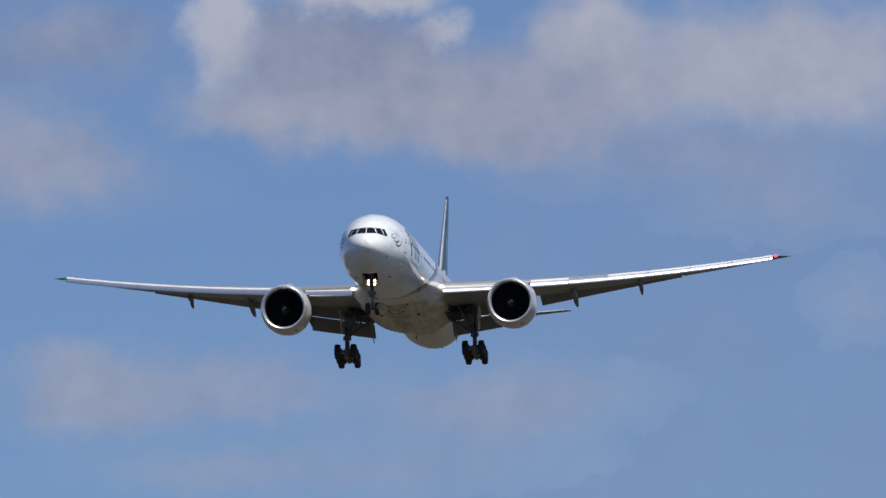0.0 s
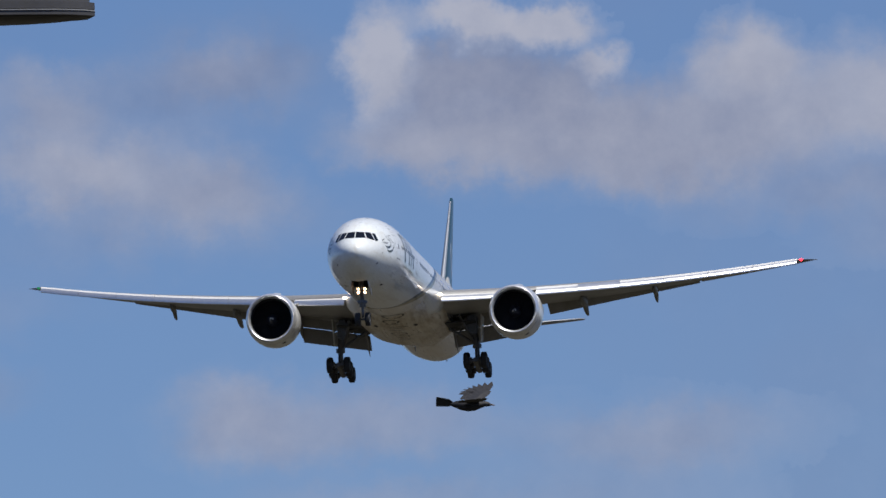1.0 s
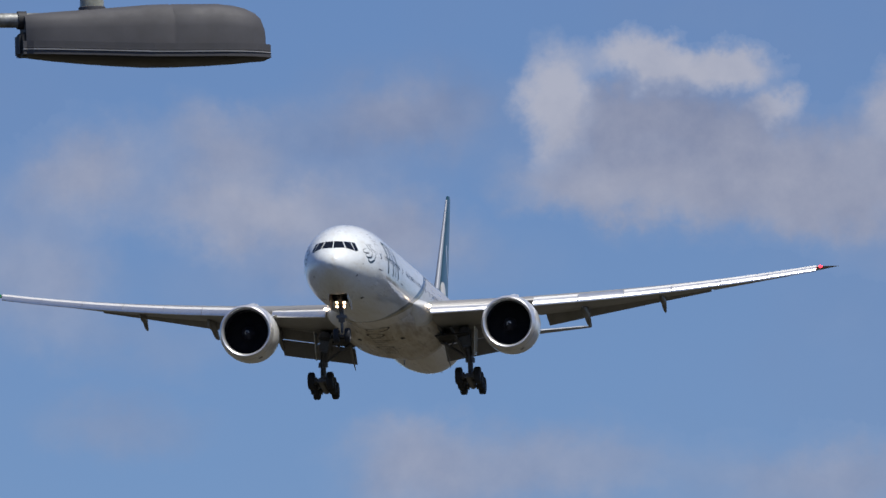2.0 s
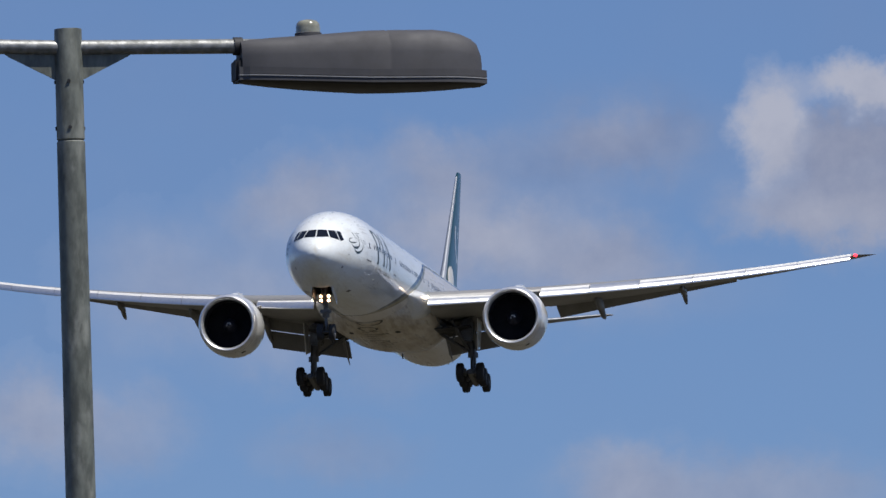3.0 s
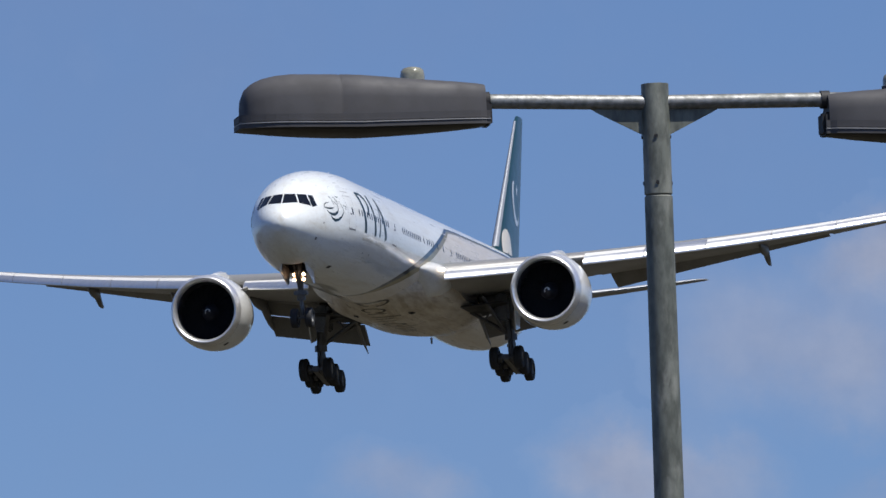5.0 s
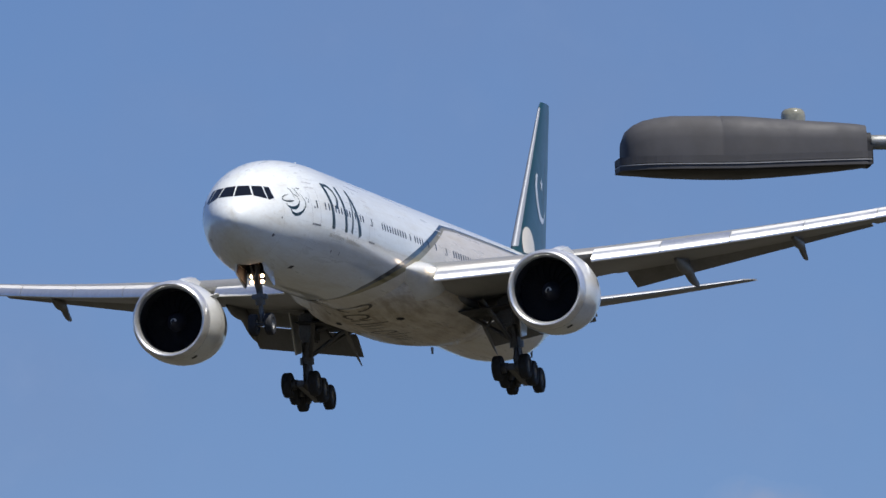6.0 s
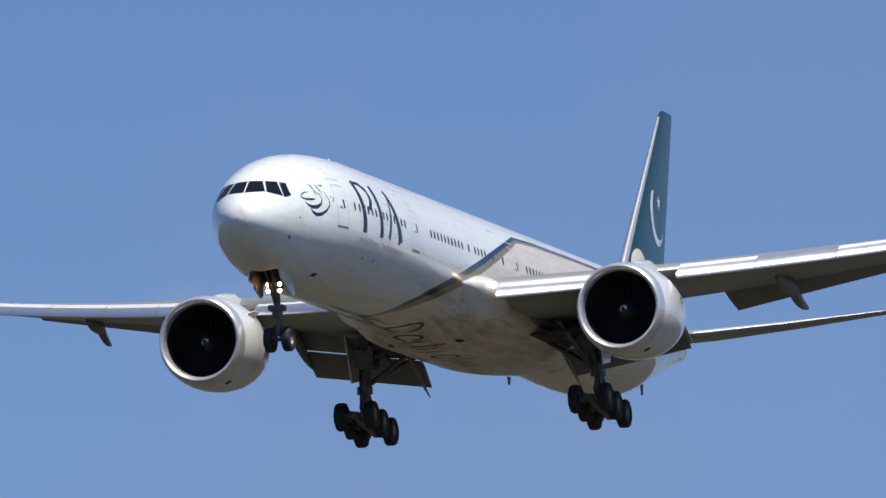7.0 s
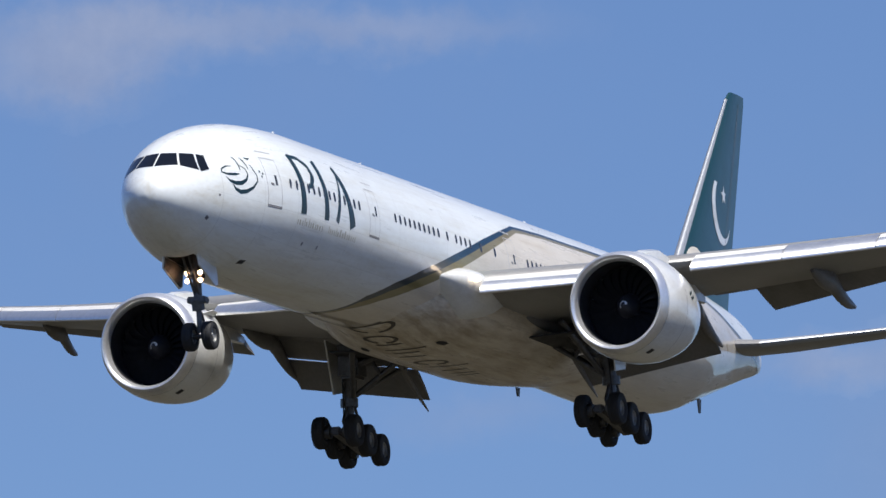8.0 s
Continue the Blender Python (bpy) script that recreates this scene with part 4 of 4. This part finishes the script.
def build_nose_gear():
    axle = Vector((-6.35, 0, -5.37))
    bm = tube((-6.1, 0, -2.0), (-6.3, 0, -4.35), 0.17, 0.16)
    tube((-6.28, 0, -4.3), (-6.35, 0, -5.25), 0.10, 0.10, bm=bm)
    tube((-6.2, 0, -4.0), (-6.3, 0, -4.4), 0.24, 0.24, bm=bm)
    tube((-6.35, -0.40, -5.37), (-6.35, 0.40, -5.37), 0.09, bm=bm)
    gear = part("nose_gear", bm, M_STEEL, airliner, "lowered nose landing gear with two wheels")
    add_wheels([axle + Vector((0, y, 0)) for y in (0.40, -0.40)], 0.545, 0.40, 0.26, gear)
    bm = tube((-4.9, 0.14, -2.2), (-6.2, 0.08, -3.85), 0.05)
    tube((-4.9, -0.14, -2.2), (-6.2, -0.08, -3.85), 0.05, bm=bm)
    part("drag_brace", bm, M_STEEL, gear)
    bm = tube((-6.4, 0.0, -4.3), (-6.77, 0, -4.75), 0.05)
    tube((-6.77, 0, -4.75), (-6.45, 0, -5.2), 0.05, bm=bm)
    part("torque_link", bm, M_STEEL, gear)
    part("steering_collar", box((-6.5, -0.36, -4.15), (-6.0, 0.36, -3.9), bevel=0.04), M_STEEL, gear)
    for y, z in ((0.26, -3.04), (-0.26, -3.04), (0.26, -3.32), (-0.26, -3.32)):
        r = 0.105
        bm = bmesh.new()
        loft([[(-5.9 + d, y + k * math.cos(2 * math.pi * i / 16), z + k * math.sin(2 * math.pi * i / 16)) for i in range(16)] for d, k in ((-0.16, 0.05), (-0.05, r), (0.0, r))], bm=bm)
        lamp = part("taxi_lamp", bm, M_STEEL, gear)
        bm = loft([[(-5.89 + d, y + k * math.cos(2 * math.pi * i / 16), z + k * math.sin(2 * math.pi * i / 16)) for i in range(16)] for d, k in ((0.0, r * 0.92), (0.02, r * 0.85), (0.035, 0.04))])
        part("lens", bm, M_LANDING, lamp, "lit lamp lens")
    part("lamp_bracket", box((-6.17, -0.36, -3.24), (-6.08, 0.36, -3.08), bevel=0.02), M_STEEL, gear)
    for y in (0.66, -0.66):
        k = math.copysign(0.06, y)
        bm = plate([(-4.55, y, -2.48), (-6.5, y, -2.70), (-6.48, y + k, -3.48), (-6.2, y + k, -3.56), (-4.6, y + k, -2.95)], 0.05)
        door = part("gear_door", bm, M_WHITE, gear, "open white nose gear door", smooth=False)
        e = math.copysign(0.045, y)
        bm = plate([(-4.62, y - e, -2.55), (-6.45, y - e, -2.74), (-6.43, y + k - e, -3.43), (-6.2, y + k - e, -3.50), (-4.66, y + k - e, -2.93)], 0.03)
        part("door_liner", bm, M_LINER, door, "dark inner face of the door", smooth=False)


def build_main_gear(side):
    hub = Vector((-37.13, side * 5.54, -5.74))
    bm = tube((-36.7, side * 5.15, -1.7), hub + Vector((0, 0, 1.5)), 0.29, 0.27)
    tube(hub + Vector((0, 0, 1.6)), hub, 0.19, 0.19, bm=bm)
    tube(hub + Vector((0, 0, 1.72)), hub + Vector((0, 0, 1.38)), 0.36, 0.36, bm=bm)
    gear = part("main_gear", bm, M_STEEL, airliner, "lowered main landing gear with six wheels")
    tilt = radians(9.5)
    turn = Matrix.Translation(hub) @ Matrix.Rotation(tilt, 4, "Y").inverted()
    bm = box((-1.75, -0.20, -0.18), (1.75, 0.20, 0.16), bevel=0.06)
    for d in (-1.47, 0.0, 1.47):
        tube((d, -0.70, 0), (d, 0.70, 0), 0.12, bm=bm)
        for y in (-0.4, 0.4):
            tube((d, y - 0.12, 0), (d, y + 0.12, 0), 0.26, bm=bm)
    bmesh.ops.transform(bm, matrix=turn, verts=bm.verts)
    part("truck_beam", bm, M_STEEL, gear)
    add_wheels([turn @ Vector((d, y, 0)) for d in (1.47, 0.0, -1.47) for y in (-0.70, 0.70)], 0.655, 0.50, 0.30, gear)
    k = side
    braces = [((-37.0, k * 2.9, -2.4), (-37.1, k * 5.3, -3.95), 0.11), ((-38.4, k * 3.0, -2.5), (-37.2, k * 5.3, -3.9), 0.10),
              ((-34.6, k * 4.4, -2.0), (-36.95, k * 5.3, -3.95), 0.12), ((-36.6, k * 4.2, -2.2), (-36.9, k * 5.3, -3.1), 0.08)]
    for a, b, r in braces:
        part("brace", tube(a, b, r), M_STEEL, gear)
    part("upper_fitting", box((-37.45, k * 5.25 - 0.42, -3.3), (-36.2, k * 5.25 + 0.42, -1.8), bevel=0.12), M_STEEL, gear)
    part("retract_jack", tube((-36.3, k * 3.3, -2.3), (-36.6, k * 5.0, -2.75), 0.13), M_STEEL, gear)
    part("lock_link", tube((-37.0, k * 4.1, -3.2), (-36.9, k * 4.6, -2.3), 0.07), M_STEEL, gear)
    bm = tube(hub + Vector((0.3, 0, 1.35)), hub + Vector((0.75, 0, 0.75)), 0.07)
    tube(hub + Vector((0.75, 0, 0.75)), hub + Vector((0.3, 0, 0.15)), 0.07, bm=bm)
    part("torque_link", bm, M_STEEL, gear)
    bm = tube(hub + Vector((-0.3, 0.1, 1.5)), hub + Vector((-1.3, 0.05, 0.25)), 0.06)
    part("truck_actuator", bm, M_STEEL, gear)
    for off in (0.22, -0.24):
        pts = [Vector((-36.85 + off, k * 5.45, -2.0)), Vector((-36.95 + off * 1.3, k * 5.62, -3.4)), hub + Vector((off * 1.2, k * 0.16, 0.5))]
        bm = tube(pts[0], pts[1], 0.03, n=8)
        tube(pts[1], pts[2], 0.03, n=8, bm=bm)
        part("hydraulic_hose", bm, M_DARK, gear)
    bm = plate([(-35.95, k * 6.05, -1.75), (-37.9, k * 6.05, -1.85), (-37.65, k * 5.95, -3.7), (-36.45, k * 5.95, -3.9)], 0.06)
    part("strut_door", bm, M_WHITE, gear, "white door panel fixed to the strut", smooth=False)
    # wheel bay on the fairing's side: a flat near-black sheet painted as its shade
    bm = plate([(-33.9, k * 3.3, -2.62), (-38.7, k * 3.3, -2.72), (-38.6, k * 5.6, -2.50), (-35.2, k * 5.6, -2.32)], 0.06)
    part("wheel_bay", bm, M_DARK, gear, "flat near-black sheet for the shade of the open wheel bay", smooth=False)


build_nose_gear()
for side in (1, -1):
    build_main_gear(side)


# ---------- street lamp ----------
def build_street_lamp():
    base = Vector((-0.2733, 35.6, 0))
    top = 5.615
    lamp = new("street_lamp")
    lamp.location = base
    lamp.rotation_euler = (0, radians(-0.57), radians(11))
    tagged(lamp, "twin-arm galvanised street lamp with dark grey lamp heads", "street lamp")

    def upright(profile, n=28):
        return loft([[(r * math.cos(2 * math.pi * i / n), r * math.sin(2 * math.pi * i / n), z) for i in range(n)] for z, r in profile])
    joint = top - 0.353
    part("pole", upright([(0, 0.084), (1.1, 0.084), (1.16, 0.058), (2.5, 0.054), (4.2, 0.0475), (joint - 0.006, 0.0445), (joint - 0.002, 0.041)]), M_GALV, lamp, "weathered galvanised steel pole")
    cap = part("spigot", upright([(joint, 0.041), (joint + 0.003, 0.0445), (top - 0.004, 0.0435), (top, 0.0425), (top - 0.003, 0.037), (top - 0.02, 0.036)]), M_GALV, lamp, "galvanised head sleeve")
    for z in (top - 0.168, top - 0.315):
        for a in (-90 - 12, 0 + 8, 180 - 8, 90):
            d = Vector((math.cos(radians(a)), math.sin(radians(a)), 0))
            part("set_screw", tube(d * 0.040 + Vector((0, 0, z)), d * 0.0475 + Vector((0, 0, z)), 0.006, n=8), M_DARK, cap)
    arm_top = top - 0.050
    for side in (1, -1):
        arm_z = arm_top - 0.0085
        axis_z = arm_z + (0.0 if side > 0 else 0.013)   # one arm kicks up a little
        arm = part("arm", tube((side * 0.030, 0, arm_z), (side * 0.62, 0, axis_z), 0.0235, n=20), M_ARM, lamp, "galvanised bracket arm")
        bm = plate([(side * 0.038, 0, arm_z - 0.012), (side * 0.205, 0, arm_z - 0.020), (side * 0.19, 0, arm_z - 0.030), (side * 0.040, 0, arm_z - 0.105)], 0.006)
        part("gusset", bm, M_GALV, arm, smooth=False)
        arm_z += -0.007 if side > 0 else 0.042
        rise = 0.0 if side > 0 else 0.016
        # head: stations outward from its inner end: crown height, body half width
        rows = smooth_table([(0.0, 0.022, 0.052), (0.03, 0.026, 0.066), (0.25, 0.040, 0.098), (0.45, 0.052, 0.118), (0.62, 0.052, 0.118), (0.70, 0.040, 0.108), (0.755, 0.014, 0.085), (0.775, -0.028, 0.062)])
        n = 11
        rings = []
        for d in [0.0, 0.01, 0.03, 0.1, 0.2, 0.3, 0.4, 0.462, 0.468, 0.474, 0.55, 0.62, 0.67, 0.71, 0.74, 0.76, 0.772]:
            crown, half = rows(d)
            groove = 0.002 if d == 0.468 else 0
            low = -0.080 - 0.022 * min(1, d / 0.42)
            ring = []
            for i in range(n + 1):
                a = math.pi * i / n
                c, q = math.cos(a), math.sin(a)
                y = (half - groove) * math.copysign(abs(c) ** 0.55, c)
                z = low + (crown - groove - low) * q ** 0.55
                ring.append((side * (0.550 + d), y, arm_z + z + rise * d))
            rings.append(ring)
        bm = loft(rings, closed=True)
        head = part("lamp_head", bm, M_HEAD, lamp, "dark grey plastic lamp head")
        # flange and seal
        for lift, grow, mat, name, high in ((-0.104, 0.005, M_HEAD, "flange", 0.022), (-0.110, 0.0085, M_SEAL, "seal", 0.0035), (-0.124, 0.006, M_HEAD, "bowl_frame", 0.014)):
            bm = bmesh.new()
            rings = []
            for d in [-0.012, 0.0, 0.02, 0.06, 0.1, 0.2, 0.3, 0.4, 0.5, 0.6, 0.64, 0.68, 0.71, 0.735, 0.755, 0.77, 0.782, 0.79]:
                _, half = rows(min(0.77, max(0, d)))
                if d > 0.6:
                    half = 0.118 * math.sqrt(max(0.05, 1 - ((d - 0.6) / 0.21) ** 2))
                z = arm_z + lift + rise * d + 0.018 * (1 - min(1, max(0, d) / 0.42))
                w = half + grow
                rings.append([(side * (0.550 + d), -w, z), (side * (0.550 + d), w, z), (side * (0.550 + d), w, z + high), (side * (0.550 + d), -w, z + high)])
            part(name, loft(rings, bm=bm), mat, head, smooth=False)
        bm = bmesh.new()
        rings = []
        for d in [0.0, 0.03, 0.1, 0.2, 0.3, 0.4, 0.5, 0.6, 0.68, 0.73, 0.765, 0.78]:
            _, half = rows(min(0.77, d))
            if d > 0.6:
                half = 0.118 * math.sqrt(max(0.05, 1 - ((d - 0.6) / 0.2) ** 2))
            z = arm_z - 0.118 + rise * d + 0.018 * (1 - min(1, d / 0.42))
            depth = 0.027 * math.sin(math.pi * min(1, max(0.02, (d + 0.05) / 0.86))) ** 0.6
            rings.append([(side * (0.550 + d), half * math.cos(math.pi * i / 10), z - depth * math.sin(math.pi * i / 10) ** 0.7) for i in range(11)])
        part("bowl", loft(rings, bm=bm), M_BOWL, head, "smoked lamp bowl")
        # dark socket round the arm
        bm = tube((side * 0.532, 0, axis_z), (side * 0.56, 0, axis_z), 0.029, n=16)
        part("arm_socket", bm, M_DARK, head)
        bm = box((min(side * 0.530, side * 0.56), -0.045, arm_z - 0.110), (max(side * 0.530, side * 0.56), 0.045, arm_z - 0.035), bevel=0.008)
        part("inner_end", bm, M_DARK, head)
        # photocell
        crown = rows(0.225)[0]
        at = Vector((side * (0.550 + 0.225), 0, arm_z + crown - (0.006 if side > 0 else 0.014)))
        def turned(profile, n=22):
            return loft([[(at.x + r * math.cos(2 * math.pi * i / n), r * math.sin(2 * math.pi * i / n), at.z + z) for i in range(n)] for z, r in profile])
        part("photocell_base", turned([(0, 0.043), (0.014, 0.043), (0.016, 0.040)]), M_HEAD, head)
        part("photocell", turned([(0.016, 0.039), (0.034, 0.039), (0.046, 0.036), (0.054, 0.028), (0.058, 0.012), (0.0585, 0.002)]), M_CELL, head, "pale dome of the photocell")
    return lamp


build_street_lamp()


# ---------- pigeon ----------
def build_bird():
    bird = new("pigeon")
    tagged(bird, "dark grey pigeon in fast flapping flight", "bird")
    prof = [(0.165, 0.004, 0.0), (0.15, 0.012, 0.0), (0.135, 0.021, 0.004), (0.115, 0.024, 0.006), (0.09, 0.030, 0.0), (0.05, 0.045, -0.006), (0.0, 0.050, -0.008), (-0.05, 0.042, -0.004), (-0.09, 0.026, 0.0), (-0.12, 0.014, 0.002)]
    bm = loft([[(x, r * 0.95 * math.cos(2 * math.pi * i / 16), dz + 0.8 * r * math.sin(2 * math.pi * i / 16)) for i in range(16)] for x, r, dz in prof])
    body = part("body", bm, M_BIRD, bird)
    bm = loft([[(x, r * math.cos(2 * math.pi * i / 8), dz + r * 0.8 * math.sin(2 * math.pi * i / 8)) for i in range(8)] for x, r, dz in ((0.162, 0.008, -0.001), (0.175, 0.005, -0.003), (0.187, 0.001, -0.006))])
    part("beak", bm, M_BEAK, body)
    for y in (0.016, -0.016):
        bm = bmesh.new()
        bmesh.ops.create_uvsphere(bm, u_segments=8, v_segments=6, radius=0.004)
        bmesh.ops.translate(bm, verts=bm.verts, vec=(0.142, y, 0.009))
        part("eye", bm, M_DARK, body)
    bm = bmesh.new()
    for k in range(7):
        a = radians(-15 + 5 * k)
        p = [Vector((-0.10, 0.003 * (k - 3), 0.001 * k)), Vector((-0.13, 0.008 * (k - 3) - 0.010, 0)), Vector((-0.215, 0.011 * (k - 3) - 0.011, 0)), Vector((-0.22, 0.011 * (k - 3), 0)),
             Vector((-0.215, 0.011 * (k - 3) + 0.011, 0)), Vector((-0.13, 0.008 * (k - 3) + 0.010, 0))]
        plate([q + Vector((0, 0, 0.0015 * (k % 2))) for q in p], 0.0015, bm=bm)
    tail = part("tail", bm, M_BIRD, bird, "dark fanned tail", smooth=False)
    tail.rotation_euler = (radians(-58), radians(5), 0)
    wings = []
    for side in (1, -1):
        bm = bmesh.new()
        # inner vane with rounded section, then flight feathers
        rings = []
        for u in (0, 0.25, 0.5, 0.75, 1.0):
            y = 0.17 * u
            lead, back, t = 0.055 + 0.03 * math.sin(u * 2.2), -0.052 + 0.01 * u, 0.010 * (1 - 0.6 * u)
            rings.append([(lead, side * y, 0), (lead * 0.4, side * y, t), (back, side * y, 0), (lead * 0.4, side * y, -t * 0.5)])
        loft(rings, bm=bm)
        for k in range(9):
            a = radians(78 - 13 * k)
            length = 0.17 - 0.011 * k
            root = Vector((0.055 - 0.014 * k, side * (0.16 - 0.004 * k), 0.001 * (k % 2)))
            d = Vector((-math.cos(a) * 0.9, side * math.sin(a), 0)).normalized()
            e = Vector((-d.y, d.x, 0)) * 0.021
            plate([root - e * 0.6, root + d * length * 0.6 - e, root + d * length, root + d * length * 0.6 + e, root + e * 0.6], 0.0014, bm=bm)
        for k in range(8):
            y = 0.15 - 0.018 * k
            root = Vector((-0.03, side * y, 0.001 * (k % 2)))
            plate([root + Vector((0, -0.012, 0)), root + Vector((-0.055, -0.013, 0)), root + Vector((-0.064, 0, 0)), root + Vector((-0.055, 0.013, 0)), root + Vector((0, 0.012, 0))], 0.0014, bm=bm)
        wing = part("bird_wing", bm, M_BIRDPALE, bird, "grey feathered wing", smooth=False)
        wings.append((side, wing))
    return bird, wings


pigeon, pigeon_wings = build_bird()


# ---------- what moves ----------
# seconds, place of the nose, roll, pitch, heading
FLIGHT = [
    (0, 61.229, 937.969, 77.791, -0.122, -2.565, -99.829),
    (0.5, 52.529, 905.060, 76.364, -0.058, -2.652, -99.651),
    (1, 43.808, 872.100, 74.899, 0.174, -2.375, -99.707),
    (1.5, 35.068, 839.091, 73.395, 0.333, -1.975, -99.590),
    (1.7, 31.566, 825.873, 72.783, 0.341, -1.800, -99.543),
    (2, 26.340, 806.032, 71.883, 0.163, -1.636, -99.445),
    (2.5, 17.613, 772.923, 70.351, -0.188, -1.317, -99.307),
    (2.8, 12.368, 753.033, 69.413, -0.305, -1.098, -99.274),
    (3, 8.867, 739.764, 68.781, -0.298, -0.941, -99.284),
    (3.5, 0.086, 706.555, 67.175, 0.117, -0.444, -99.391),
    (4, -8.714, 673.296, 65.531, 0.867, 0.020, -99.517),
    (4.5, -17.501, 639.988, 63.894, 0.832, 0.090, -99.604),
    (5, -26.309, 606.630, 62.218, 1.203, -0.091, -99.770),
    (5.2, -29.867, 593.273, 61.496, 1.400, -0.087, -99.840),
    (5.5, -35.210, 573.222, 60.400, 1.655, -0.051, -99.901),
    (6, -44.130, 539.764, 58.543, 1.915, -0.024, -99.938),
    (6.3, -49.492, 519.665, 57.411, 1.937, -0.093, -99.958),
    (6.5, -53.070, 506.256, 56.648, 1.882, -0.200, -99.984),
    (7, -62.015, 472.699, 54.772, 1.429, -0.763, -100.074),
    (7.5, -70.980, 439.091, 52.859, 1.553, -1.078, -100.157),
    (8, -79.965, 405.434, 50.906, 1.444, -1.191, -100.267),
]


def sight(azimuth, elevation, distance):
    a, e = radians(azimuth), radians(elevation)
    return Vector((-math.sin(a) * math.cos(e) * distance, math.cos(a) * math.cos(e) * distance, 1.7 + math.sin(e) * distance))


def motions():
    walk(airliner, [(t, pose(x, y, z, r, p, h)) for t, x, y, z, r, p, h in FLIGHT])
    # the pigeon crosses low in front of the approach
    a, b, c = sight(-2.235, 4.262, 77), sight(-3.446, 3.950, 77), sight(-4.647, 3.776, 77)
    places = [(0.0, a + (a - b) * 9 + Vector((0, 0, 1.5))), (0.8, a + (a - b)), (0.9, a), (1.0, b), (1.1, c), (1.2, c + (c - b)), (2.0, c + (c - b) * 9), (8.0, c + (c - b) * 60 + Vector((0, 0, 8)))]
    tilts = {0.8: (40, 4, -10), 0.9: (52, 6, -14), 1.0: (14, 2, -8), 1.1: (0, 4, -4)}
    walk(pigeon, [(t, Matrix.Translation(p) @ pose(0, 0, 0, *tilts.get(t, (0, 4, -6)))) for t, p in places])
    beats = [(0.0, 20, 0), (0.8, -20, 0), (0.9, 12, 24), (1.0, 15, -18), (1.1, -6, 55), (1.2, 20, 20), (8.0, 20, 0)]
    for side, wing in pigeon_wings:
        walk(wing, [(t, pose(0.02, side * 0.03, 0.02, side * a, 0, side * b)) for t, a, b in beats])


motions()
